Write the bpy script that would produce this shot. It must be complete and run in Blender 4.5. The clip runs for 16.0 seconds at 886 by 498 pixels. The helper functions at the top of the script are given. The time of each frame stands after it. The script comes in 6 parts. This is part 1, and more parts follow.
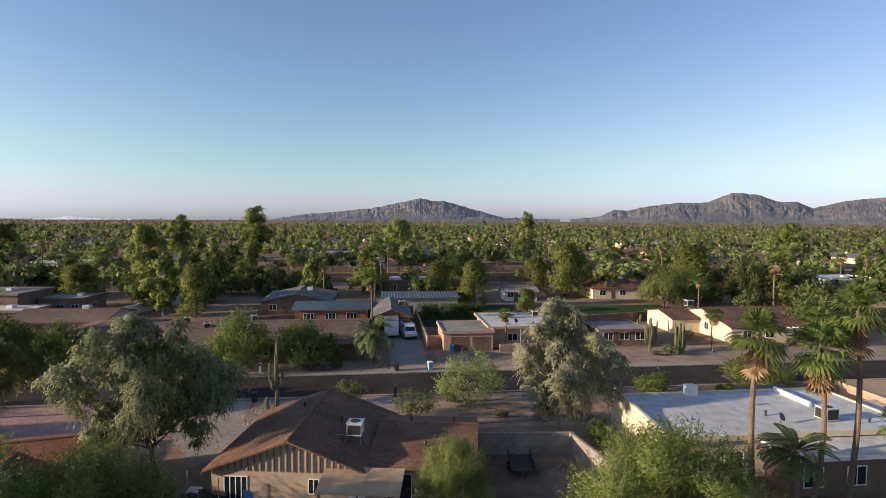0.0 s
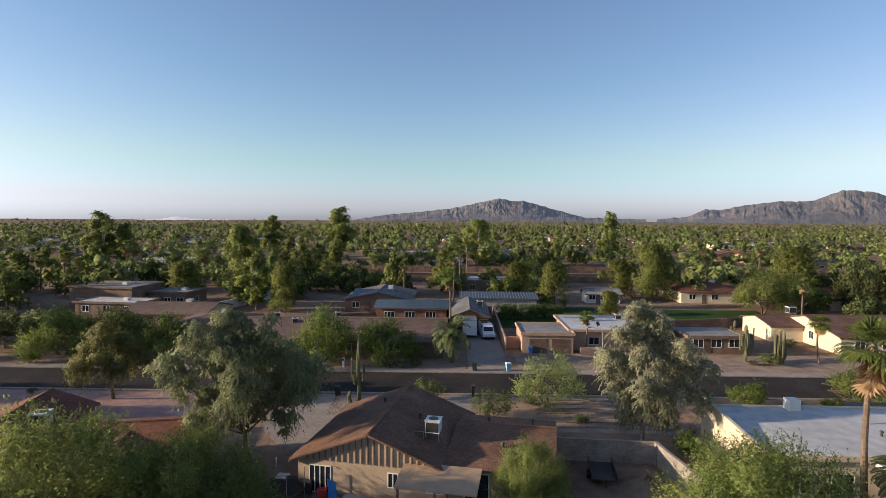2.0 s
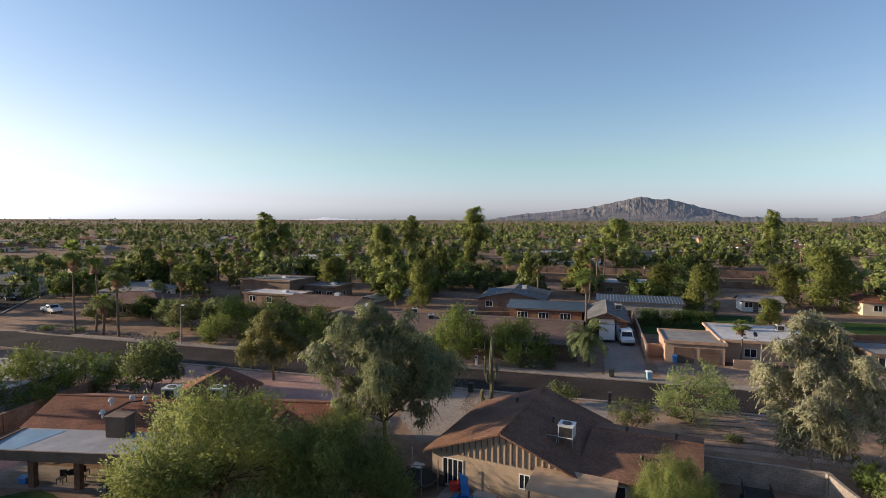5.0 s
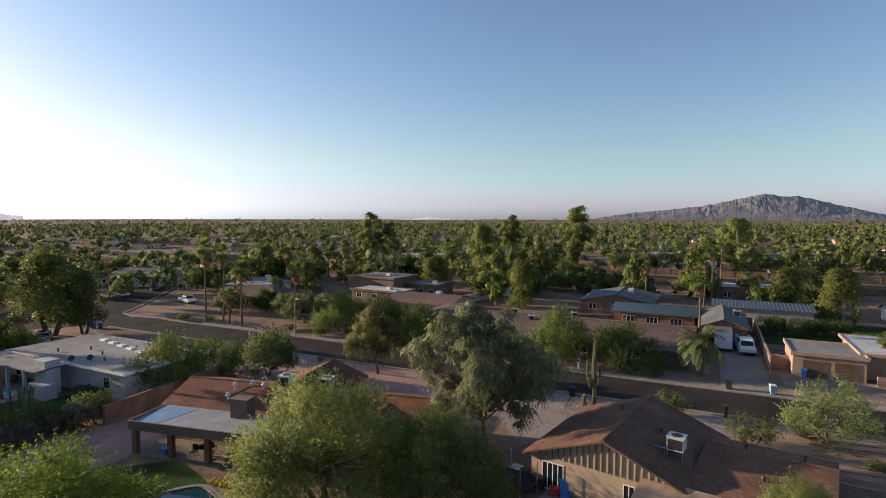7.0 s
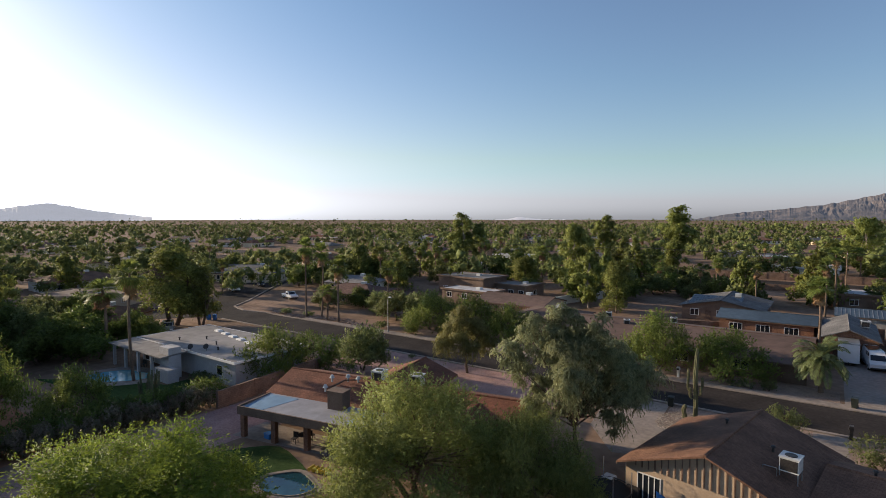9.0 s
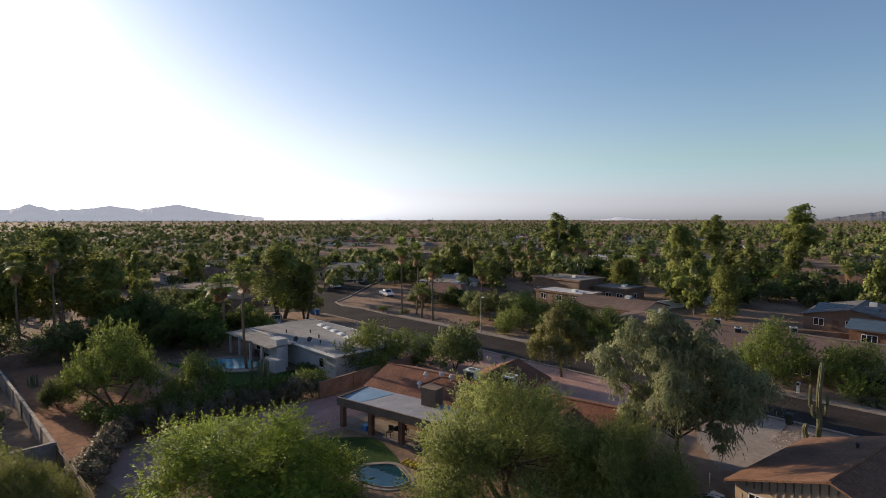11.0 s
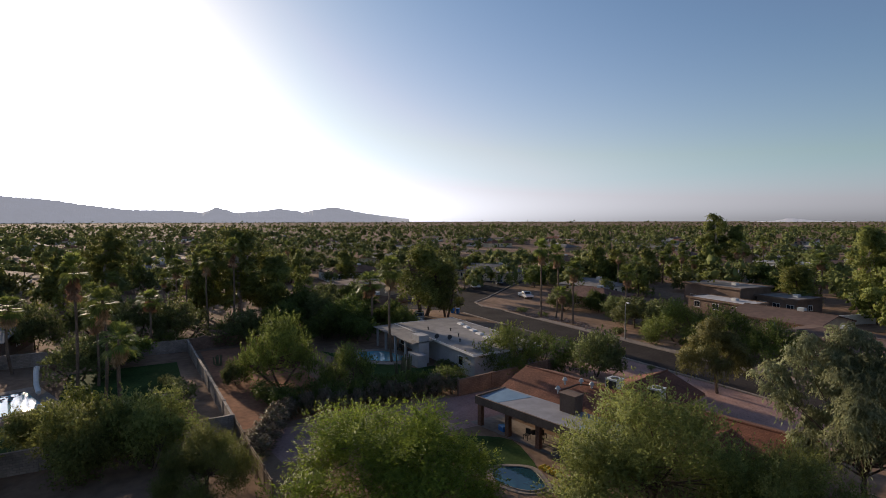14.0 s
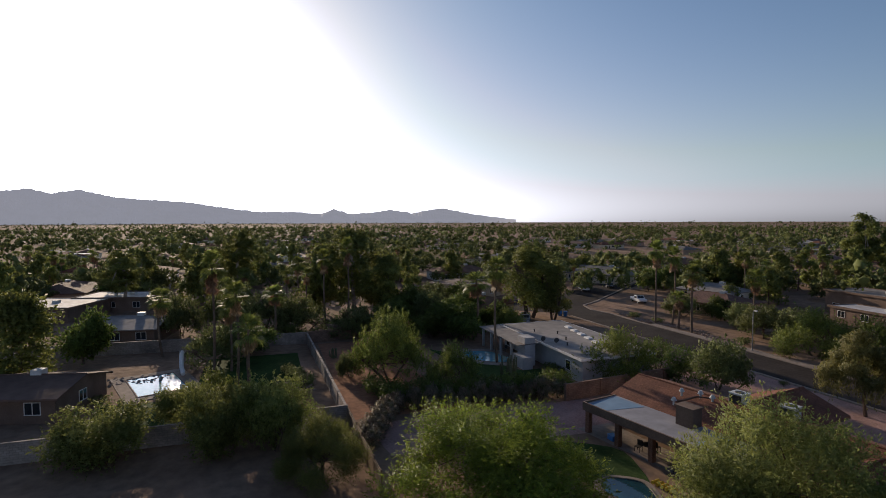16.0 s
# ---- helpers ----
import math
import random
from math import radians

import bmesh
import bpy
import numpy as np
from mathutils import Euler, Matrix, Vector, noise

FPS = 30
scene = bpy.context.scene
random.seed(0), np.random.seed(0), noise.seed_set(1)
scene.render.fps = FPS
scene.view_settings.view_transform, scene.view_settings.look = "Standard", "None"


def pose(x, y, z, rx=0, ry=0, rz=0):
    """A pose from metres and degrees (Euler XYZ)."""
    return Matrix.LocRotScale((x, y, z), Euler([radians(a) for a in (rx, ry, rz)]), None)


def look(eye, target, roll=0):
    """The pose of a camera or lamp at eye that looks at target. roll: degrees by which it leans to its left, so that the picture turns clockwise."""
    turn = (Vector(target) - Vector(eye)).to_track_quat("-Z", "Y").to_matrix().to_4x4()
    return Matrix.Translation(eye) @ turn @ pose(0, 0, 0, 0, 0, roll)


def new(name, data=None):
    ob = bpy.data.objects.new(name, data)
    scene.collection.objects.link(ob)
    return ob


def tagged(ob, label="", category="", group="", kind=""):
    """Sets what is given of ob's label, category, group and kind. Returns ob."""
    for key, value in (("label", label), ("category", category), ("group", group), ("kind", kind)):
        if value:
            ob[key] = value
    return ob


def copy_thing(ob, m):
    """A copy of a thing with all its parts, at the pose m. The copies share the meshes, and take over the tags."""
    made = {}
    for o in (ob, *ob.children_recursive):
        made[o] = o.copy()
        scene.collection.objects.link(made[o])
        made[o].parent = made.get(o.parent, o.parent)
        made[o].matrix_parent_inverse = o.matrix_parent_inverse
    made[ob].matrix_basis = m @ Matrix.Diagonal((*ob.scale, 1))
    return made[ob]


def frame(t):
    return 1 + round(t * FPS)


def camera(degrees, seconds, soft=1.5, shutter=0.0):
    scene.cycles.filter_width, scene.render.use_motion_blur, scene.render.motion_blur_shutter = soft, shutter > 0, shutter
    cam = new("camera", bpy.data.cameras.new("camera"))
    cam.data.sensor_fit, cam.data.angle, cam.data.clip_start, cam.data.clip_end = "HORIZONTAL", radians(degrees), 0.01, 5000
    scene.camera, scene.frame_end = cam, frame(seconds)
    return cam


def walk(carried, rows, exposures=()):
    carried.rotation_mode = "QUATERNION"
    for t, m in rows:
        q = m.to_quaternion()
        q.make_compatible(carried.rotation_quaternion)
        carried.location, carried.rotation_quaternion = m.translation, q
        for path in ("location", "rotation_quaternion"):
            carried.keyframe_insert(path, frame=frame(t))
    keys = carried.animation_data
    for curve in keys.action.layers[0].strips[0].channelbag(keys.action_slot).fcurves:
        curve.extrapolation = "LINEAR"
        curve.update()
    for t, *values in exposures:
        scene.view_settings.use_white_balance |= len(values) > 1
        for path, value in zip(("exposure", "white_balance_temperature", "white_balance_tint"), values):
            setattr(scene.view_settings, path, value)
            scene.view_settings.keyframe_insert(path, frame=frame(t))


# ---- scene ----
# x runs along the street, y across it, away from the drone; the drone hovers 20 m up and turns to its left
cam = camera(78.6, 16.0, 0.8)
PATH = ((0.0, -6.8, -3.16, -0.38), (0.5, -4.58, -3.17, -0.34), (1.0, -2.56, -3.17, -0.37), (1.5, -0.62, -3.19, -0.34),
        (2.0, 1.53, -3.19, -0.32), (2.5, 3.51, -3.21, -0.31), (3.0, 5.51, -3.22, -0.28), (3.5, 7.79, -3.22, -0.24),
        (6.0, 20.98, -3.34, -0.1), (6.5, 23.56, -3.36, -0.07), (7.0, 26.28, -3.35, -0.06), (7.5, 28.68, -3.34, -0.02),
        (8.0, 31.03, -3.33, 0.0), (8.5, 33.36, -3.34, 0.02), (9.0, 35.81, -3.31, 0.04), (11.5, 47.99, -3.26, 0.09),
        (12.0, 50.15, -3.23, 0.12), (12.5, 52.41, -3.23, 0.1), (13.0, 54.99, -3.2, 0.14), (13.5, 57.82, -3.14, 0.14),
        (14.0, 60.43, -3.11, 0.08), (14.5, 62.97, -3.1, 0.17), (15.0, 65.76, -3.05, 0.17), (15.5, 68.47, -3.05, 0.17),
        (16.0, 71.67, -3.02, 0.16))
walk(cam, [(t, pose(0, 0, 20, 90 + p, r, y)) for t, y, p, r in PATH],
     ((0, 0.6, 6450, 10), (3.5, 0.6, 6500, 10), (8, 0.47, 6600, 10), (12, 0.24, 6600, 12), (16, -0.24, 6550, 14)))

# ---- daylight: a low sun behind the drone's left side ----
SUN_AZ, SUN_EL = 98.0, 13.2
world = bpy.data.worlds.new("sky")
scene.world = world
world.use_nodes = True
wn = world.node_tree.nodes
sky = wn.new("ShaderNodeTexSky")
sky.sky_type = "NISHITA"
sky.sun_disc = False
sky.sun_elevation = radians(SUN_EL)
sky.sun_rotation = radians(-SUN_AZ)
sky.altitude, sky.air_density, sky.dust_density, sky.ozone_density = 350, 1.0, 1.2, 2.2
wn["Background"].inputs["Strength"].default_value = 0.128
# morning haze: the low sky scatters all colours alike, so that it pales to white rather than yellow
sep, com = wn.new("ShaderNodeSeparateColor"), wn.new("ShaderNodeCombineColor")
wl = world.node_tree.links.new
wl(sky.outputs[0], sep.inputs[0])


def whiten(a, b, share):
    """The greater of channel a and a share of channel b."""
    mul, top = wn.new("ShaderNodeMath"), wn.new("ShaderNodeMath")
    mul.operation, top.operation = "MULTIPLY", "MAXIMUM"
    mul.inputs[1].default_value = share
    wl(b, mul.inputs[0]), wl(mul.outputs[0], top.inputs[0]), wl(a, top.inputs[1])
    return top.outputs[0]


green = whiten(sep.outputs[1], sep.outputs[0], 1.03)
blue = whiten(whiten(sep.outputs[2], green, 1.08), sep.outputs[0], 1.04)
# the brighter the sky, the paler its blue
pale, veil, red_ = wn.new("ShaderNodeMapRange"), wn.new("ShaderNodeMath"), wn.new("ShaderNodeMath")
for socket, value in (("From Min", 2.3), ("From Max", 5.6), ("To Min", 0.65), ("To Max", 0.88)):
    pale.inputs[socket].default_value = value
veil.operation, red_.operation = "MULTIPLY", "MAXIMUM"
wl(green, pale.inputs["Value"]), wl(green, veil.inputs[0]), wl(pale.outputs[0], veil.inputs[1])
wl(veil.outputs[0], red_.inputs[0]), wl(sep.outputs[0], red_.inputs[1])
red = red_.outputs[0]
wl(red, com.inputs[0]), wl(green, com.inputs[1]), wl(blue, com.inputs[2])
clear = wn.new("ShaderNodeHueSaturation")
clear.inputs["Saturation"].default_value = 1.1
wl(com.outputs[0], clear.inputs["Color"])
wl(clear.outputs[0], wn["Background"].inputs["Color"])
sun = new("sun", bpy.data.lights.new("sun", "SUN"))
sun.data.energy, sun.data.angle, sun.data.color = 5.0, radians(0.6), (1.0, 0.82, 0.6)
az, el = radians(SUN_AZ), radians(SUN_EL)
sun.matrix_world = look((-100 * math.sin(az) * math.cos(el), 100 * math.cos(az) * math.cos(el), 100 * math.sin(el)), (0, 0, 0))

# ---- materials ----
def mat(name, a, b=None, scale=3.0, rough=0.85, bump=0.15, spec=0.3, metal=0.0, big=0.3, vary=0.0, trans=0.0, island=0.0, detail=6.0, streak=1.0):
    """Two tones of one surface: fine grain at `scale`, slow stains ten times wider; vary: tone by object; island: tone by loose piece."""
    m = bpy.data.materials.new(name)
    m.use_nodes = True
    nt = m.node_tree
    n, lk = nt.nodes, nt.links.new
    p = n["Principled BSDF"]
    b = b or tuple(c * 0.7 for c in a)
    co = n.new("ShaderNodeTexCoord")
    mp = n.new("ShaderNodeMapping")
    mp.inputs["Scale"].default_value = (1, streak, 1)
    lk(co.outputs["Object"], mp.inputs["Vector"])
    fine, slow = n.new("ShaderNodeTexNoise"), n.new("ShaderNodeTexNoise")
    fine.inputs["Scale"].default_value, fine.inputs["Detail"].default_value = scale, detail
    slow.inputs["Scale"].default_value, slow.inputs["Detail"].default_value = scale / 11.0, 4
    lk(mp.outputs[0], fine.inputs["Vector"])
    lk(co.outputs["Object"], slow.inputs["Vector"])
    ramp = n.new("ShaderNodeMapRange")
    ramp.inputs["From Min"].default_value, ramp.inputs["From Max"].default_value = 0.32, 0.68
    lk(fine.outputs["Fac"], ramp.inputs["Value"])
    mix = n.new("ShaderNodeMix")
    mix.data_type = "RGBA"
    mix.inputs[6].default_value, mix.inputs[7].default_value = (*a, 1), (*b, 1)
    lk(ramp.outputs[0], mix.inputs[0])
    hsv = n.new("ShaderNodeHueSaturation")
    lk(mix.outputs[2], hsv.inputs["Color"])
    val = n.new("ShaderNodeMapRange")
    val.inputs["From Min"].default_value, val.inputs["From Max"].default_value = 0.3, 0.7
    val.inputs["To Min"].default_value, val.inputs["To Max"].default_value = 1 - big, 1 + big
    lk(slow.outputs["Fac"], val.inputs["Value"])
    out = val.outputs[0]
    for amount, kind, socket in ((vary, "ShaderNodeObjectInfo", "Random"), (island, "ShaderNodeNewGeometry", "Random Per Island")):
        if amount:
            src, rg, mul = n.new(kind), n.new("ShaderNodeMapRange"), n.new("ShaderNodeMath")
            rg.inputs["To Min"].default_value, rg.inputs["To Max"].default_value = 1 - amount, 1 + amount
            mul.operation = "MULTIPLY"
            lk(src.outputs[socket], rg.inputs["Value"])
            lk(out, mul.inputs[0]), lk(rg.outputs[0], mul.inputs[1])
            out = mul.outputs[0]
            if kind == "ShaderNodeObjectInfo":
                hu = n.new("ShaderNodeMapRange")
                hu.inputs["To Min"].default_value, hu.inputs["To Max"].default_value = 0.5 - 0.05 * amount, 0.5 + 0.05 * amount
                lk(src.outputs[socket], hu.inputs["Value"]), lk(hu.outputs[0], hsv.inputs["Hue"])
    lk(out, hsv.inputs["Value"])
    lk(hsv.outputs[0], p.inputs["Base Color"])
    p.inputs["Roughness"].default_value, p.inputs["Metallic"].default_value = rough, metal
    p.inputs["Specular IOR Level"].default_value = spec
    if bump:
        bp = n.new("ShaderNodeBump")
        bp.inputs["Strength"].default_value, bp.inputs["Distance"].default_value = bump, 0.3 / scale
        lk(fine.outputs["Fac"], bp.inputs["Height"]), lk(bp.outputs[0], p.inputs["Normal"])
    if trans:
        tr, ms = n.new("ShaderNodeBsdfTranslucent"), n.new("ShaderNodeMixShader")
        bright = n.new("ShaderNodeHueSaturation")
        bright.inputs["Value"].default_value, bright.inputs["Hue"].default_value = 1.25, 0.485
        lk(hsv.outputs[0], bright.inputs["Color"]), lk(bright.outputs[0], tr.inputs["Color"])
        ms.inputs[0].default_value = trans
        lk(p.outputs[0], ms.inputs[1]), lk(tr.outputs[0], ms.inputs[2])
        lk(ms.outputs[0], n["Material Output"].inputs["Surface"])
    return m


def leafy(name, a, b, trans=0.45, vary=0.2, island=0.25, scale=1.5):
    return mat(name, a, b, scale=scale, rough=0.6, bump=0, spec=0.25, big=0.25, vary=vary, island=island, trans=trans, detail=2)


def courses(name, a, b, joint, wide, high, rough=0.9, gap=0.012, flat=False, bump=0.5):
    """Laid courses: blocks, tiles or shingles of real size over a grainy base."""
    m = mat(name, a, b, scale=5, rough=rough, bump=0)
    n, lk = m.node_tree.nodes, m.node_tree.links.new
    p = n["Principled BSDF"]
    src = p.inputs["Base Color"].links[0].from_socket
    br, co, mp = n.new("ShaderNodeTexBrick"), n.new("ShaderNodeTexCoord"), n.new("ShaderNodeMapping")
    if not flat:
        # stand the courses up: run along x + y, rise with z
        sep, add, com = n.new("ShaderNodeSeparateXYZ"), n.new("ShaderNodeMath"), n.new("ShaderNodeCombineXYZ")
        lk(co.outputs["Object"], sep.inputs[0])
        lk(sep.outputs[0], add.inputs[0]), lk(sep.outputs[1], add.inputs[1])
        lk(add.outputs[0], com.inputs[0]), lk(sep.outputs[2], com.inputs[1])
        lk(com.outputs[0], mp.inputs["Vector"])
    else:
        lk(co.outputs["Object"], mp.inputs["Vector"])
    lk(mp.outputs[0], br.inputs["Vector"])
    br.inputs["Scale"].default_value = 1
    br.inputs["Brick Width"].default_value, br.inputs["Row Height"].default_value = wide, high
    br.inputs["Mortar Size"].default_value = gap
    br.inputs["Color1"].default_value, br.inputs["Color2"].default_value = (1, 1, 1, 1), (0.78, 0.78, 0.78, 1)
    br.inputs["Mortar"].default_value = (*joint, 1)
    mul = n.new("ShaderNodeMix")
    mul.data_type, mul.blend_type = "RGBA", "MULTIPLY"
    mul.inputs[0].default_value = 1
    lk(src, mul.inputs[6]), lk(br.outputs["Color"], mul.inputs[7]), lk(mul.outputs[2], p.inputs["Base Color"])
    bp = n.new("ShaderNodeBump")
    bp.inputs["Strength"].default_value, bp.inputs["Distance"].default_value, bp.invert = bump, 0.02, True
    lk(br.outputs["Fac"], bp.inputs["Height"]), lk(bp.outputs[0], p.inputs["Normal"])
    return m


M = dict(
    dirt=mat("dirt", (0.27, 0.18, 0.125), (0.19, 0.125, 0.085), 0.9, 0.95, 0.4, big=0.35, detail=10, spec=0.06),
    gravel=mat("gravel", (0.36, 0.26, 0.2), (0.22, 0.155, 0.12), 6, 0.95, 0.7, big=0.25, detail=10, spec=0.06),
    pinkgravel=mat("pink_gravel", (0.42, 0.27, 0.235), (0.3, 0.185, 0.16), 5, 0.95, 0.5, big=0.2, detail=10, spec=0.06),
    river=mat("river_stone", (0.4, 0.32, 0.25), (0.2, 0.155, 0.125), 4, 0.85, 0.8, island=0.3, detail=6),
    asphalt=mat("asphalt", (0.05, 0.042, 0.038), (0.033, 0.028, 0.026), 2.5, 0.9, 0.2, big=0.3, detail=12, spec=0.06),
    concrete=mat("concrete", (0.32, 0.265, 0.225), (0.235, 0.195, 0.165), 2.0, 0.9, 0.15, big=0.2, detail=10, spec=0.06),
    lawn=mat("lawn", (0.046, 0.08, 0.022), (0.028, 0.055, 0.015), 3, 0.95, 0.6, big=0.3, detail=12, spec=0.06),
    shingle=courses("brown_shingle", (0.23, 0.12, 0.075), (0.15, 0.078, 0.05), (0.6, 0.55, 0.5), 0.33, 0.16, 0.9, 0.012, True),
    redshingle=courses("red_brown_shingle", (0.25, 0.1, 0.058), (0.17, 0.068, 0.042), (0.6, 0.55, 0.5), 0.33, 0.16, 0.9, 0.012, True),
    browntile=courses("brown_roof_tile", (0.21, 0.11, 0.08), (0.14, 0.075, 0.055), (0.4, 0.35, 0.32), 0.34, 0.3, 0.85, 0.03, True),
    greyshingle=courses("grey_shingle", (0.2, 0.19, 0.185), (0.13, 0.125, 0.12), (0.6, 0.6, 0.6), 0.33, 0.16, 0.9, 0.012, True),
    blueroof=mat("blue_grey_metal_roof", (0.065, 0.095, 0.125), (0.045, 0.068, 0.09), 1.5, 0.6, 0.05, spec=0.5),
    whiteroof=mat("white_coated_roof", (0.58, 0.56, 0.55), (0.42, 0.405, 0.4), 0.9, 0.75, 0.1, big=0.2, detail=12),
    greyroof=mat("grey_rolled_roof", (0.27, 0.25, 0.235), (0.19, 0.175, 0.165), 0.8, 0.85, 0.1, big=0.25, detail=12),
    tanroof=mat("tan_rolled_roof", (0.42, 0.29, 0.19), (0.35, 0.24, 0.155), 1.2, 0.85, 0.08, big=0.15),
    foam=mat("brown_foam_roof", (0.15, 0.095, 0.075), (0.11, 0.07, 0.055), 1.0, 0.9, 0.1, big=0.3, detail=10),
    cream=mat("cream_stucco", (0.66, 0.55, 0.4), (0.6, 0.49, 0.35), 8, 0.9, 0.2, big=0.1),
    white=mat("white_stucco", (0.72, 0.69, 0.64), (0.64, 0.61, 0.56), 8, 0.9, 0.2, big=0.1),
    tan=mat("tan_stucco", (0.45, 0.33, 0.225), (0.4, 0.29, 0.2), 8, 0.9, 0.2, big=0.12),
    peach=mat("peach_stucco", (0.44, 0.285, 0.2), (0.38, 0.245, 0.17), 8, 0.9, 0.2, big=0.12),
    # white stucco of the pool house, greyed to hold the shade on its walls
    palewall=mat("shaded_white_stucco", (0.44, 0.42, 0.41), (0.37, 0.355, 0.345), 6, 0.9, 0.2, big=0.15),
    umber=mat("dark_brown_stucco", (0.19, 0.13, 0.095), (0.15, 0.1, 0.075), 6, 0.9, 0.2, big=0.2),
    patiocoat=mat("pale_patio_coating", (0.27, 0.265, 0.28), (0.2, 0.195, 0.205), 0.9, 0.8, 0.1, big=0.25, detail=12),
    bluecoat=mat("pale_blue_coating", (0.16, 0.26, 0.36), (0.13, 0.22, 0.31), 1.2, 0.8, 0.1, big=0.2),
    brownwall=mat("brown_stucco", (0.18, 0.12, 0.09), (0.14, 0.095, 0.07), 8, 0.9, 0.2, big=0.15),
    greywall=mat("grey_stucco", (0.36, 0.33, 0.31), (0.3, 0.28, 0.26), 8, 0.9, 0.2, big=0.12),
    block=courses("painted_block", (0.36, 0.3, 0.26), (0.28, 0.235, 0.2), (0.6, 0.58, 0.55), 0.41, 0.2, 0.9, 0.012),
    brownblock=courses("brown_block", (0.26, 0.165, 0.115), (0.2, 0.125, 0.09), (0.6, 0.58, 0.55), 0.41, 0.2, 0.9, 0.012),
    brick=courses("brown_brick", (0.22, 0.12, 0.08), (0.15, 0.08, 0.055), (1.3, 1.2, 1.1), 0.24, 0.08, 0.9, 0.01),
    trim=mat("painted_trim", (0.16, 0.1, 0.07), (0.12, 0.075, 0.055), 5, 0.7, 0.1),
    whitetrim=mat("white_trim", (0.75, 0.73, 0.7), (0.66, 0.64, 0.62), 5, 0.6, 0.05, big=0.1),
    dark=mat("dark_opening", (0.025, 0.022, 0.02), (0.018, 0.016, 0.015), 3, 0.6, 0),
    glass=mat("dark_window_glass", (0.02, 0.025, 0.03), (0.015, 0.018, 0.022), 1, 0.06, 0, spec=0.6, big=0.1),
    metal=mat("galvanised_metal", (0.34, 0.34, 0.34), (0.25, 0.25, 0.25), 4, 0.5, 0.05, metal=0.7),
    acwhite=mat("air_conditioner_paint", (0.6, 0.6, 0.58), (0.5, 0.5, 0.48), 4, 0.5, 0.03),
    darkmetal=mat("dark_metal", (0.05, 0.045, 0.04), (0.035, 0.03, 0.03), 4, 0.5, 0.05),
    wood=mat("weathered_wood", (0.22, 0.15, 0.1), (0.14, 0.095, 0.065), 6, 0.85, 0.3, streak=0.2),
    bark=mat("bark", (0.16, 0.11, 0.08), (0.08, 0.055, 0.04), 6, 0.95, 0.7, streak=1),
    palebark=mat("pale_bark", (0.4, 0.34, 0.28), (0.2, 0.16, 0.13), 4, 0.9, 0.4),
    palmbark=mat("palm_bark", (0.2, 0.14, 0.1), (0.12, 0.085, 0.06), 8, 0.95, 0.6),
    cactus=mat("cactus_skin", (0.1, 0.115, 0.055), (0.16, 0.14, 0.075), 5, 0.75, 0.3),
    mesquite=leafy("mesquite_leaf", (0.215, 0.245, 0.07), (0.13, 0.158, 0.044)),
    dusty=leafy("dusty_leaf", (0.17, 0.2, 0.075), (0.105, 0.13, 0.045)),
    lime=leafy("bright_leaf", (0.185, 0.235, 0.055), (0.1, 0.14, 0.032)),
    nearlime=leafy("fresh_leaf", (0.21, 0.3, 0.045), (0.125, 0.195, 0.03)),
    feather=leafy("pale_feathery_leaf", (0.25, 0.29, 0.11), (0.16, 0.2, 0.07)),
    willow=leafy("willow_leaf", (0.34, 0.375, 0.2), (0.22, 0.255, 0.13)),
    olive=leafy("grey_olive_leaf", (0.46, 0.455, 0.29), (0.31, 0.31, 0.19)),
    darkleaf=leafy("dark_leaf", (0.13, 0.18, 0.042), (0.075, 0.11, 0.026)),
    pine=leafy("pine_needles", (0.21, 0.225, 0.055), (0.11, 0.13, 0.035)),
    euca=leafy("eucalyptus_leaf", (0.25, 0.28, 0.075), (0.15, 0.18, 0.05)),
    palm=leafy("palm_frond", (0.19, 0.23, 0.055), (0.11, 0.145, 0.035)),
    datefrond=leafy("date_palm_frond", (0.17, 0.2, 0.08), (0.105, 0.13, 0.055)),
    pepper=leafy("pepper_leaf", (0.23, 0.23, 0.075), (0.13, 0.14, 0.045)),
    thatch=leafy("dead_palm_frond", (0.34, 0.21, 0.11), (0.22, 0.135, 0.07), trans=0.2),
    bloom=leafy("pale_bloom", (0.3, 0.23, 0.18), (0.12, 0.12, 0.06), trans=0.2),
    woods=mat("mixed_leaf", (0.19, 0.215, 0.068), (0.095, 0.12, 0.04), scale=0.25, rough=0.7, bump=0, spec=0.15, big=0.5, trans=0.3, island=0.25, detail=5),
    water=mat("pool_water", (0.16, 0.42, 0.5), (0.12, 0.36, 0.44), 1.5, 0.04, 0.03, spec=0.6),
    deepwater=mat("dark_pool_water", (0.02, 0.07, 0.09), (0.015, 0.055, 0.07), 1.5, 0.04, 0.03, spec=0.6),
    redsoil=mat("red_soil", (0.34, 0.17, 0.1), (0.24, 0.12, 0.075), 1.5, 0.95, 0.4, big=0.25, detail=10, spec=0.06),
    carwhite=mat("white_car_paint", (0.7, 0.7, 0.7), (0.66, 0.66, 0.66), 2, 0.25, 0, spec=0.6, big=0.05),
    carsilver=mat("silver_car_paint", (0.35, 0.36, 0.37), (0.33, 0.34, 0.35), 2, 0.25, 0, spec=0.6, metal=0.4),
    cardark=mat("dark_car_paint", (0.04, 0.045, 0.05), (0.035, 0.04, 0.045), 2, 0.25, 0, spec=0.6),
    rubber=mat("rubber", (0.02, 0.02, 0.02), (0.015, 0.015, 0.015), 5, 0.8, 0.05),
    blue=mat("blue_plastic", (0.03, 0.16, 0.42), (0.025, 0.13, 0.36), 4, 0.5, 0),
    binblack=mat("dark_green_plastic", (0.03, 0.035, 0.03), (0.025, 0.03, 0.025), 4, 0.5, 0),
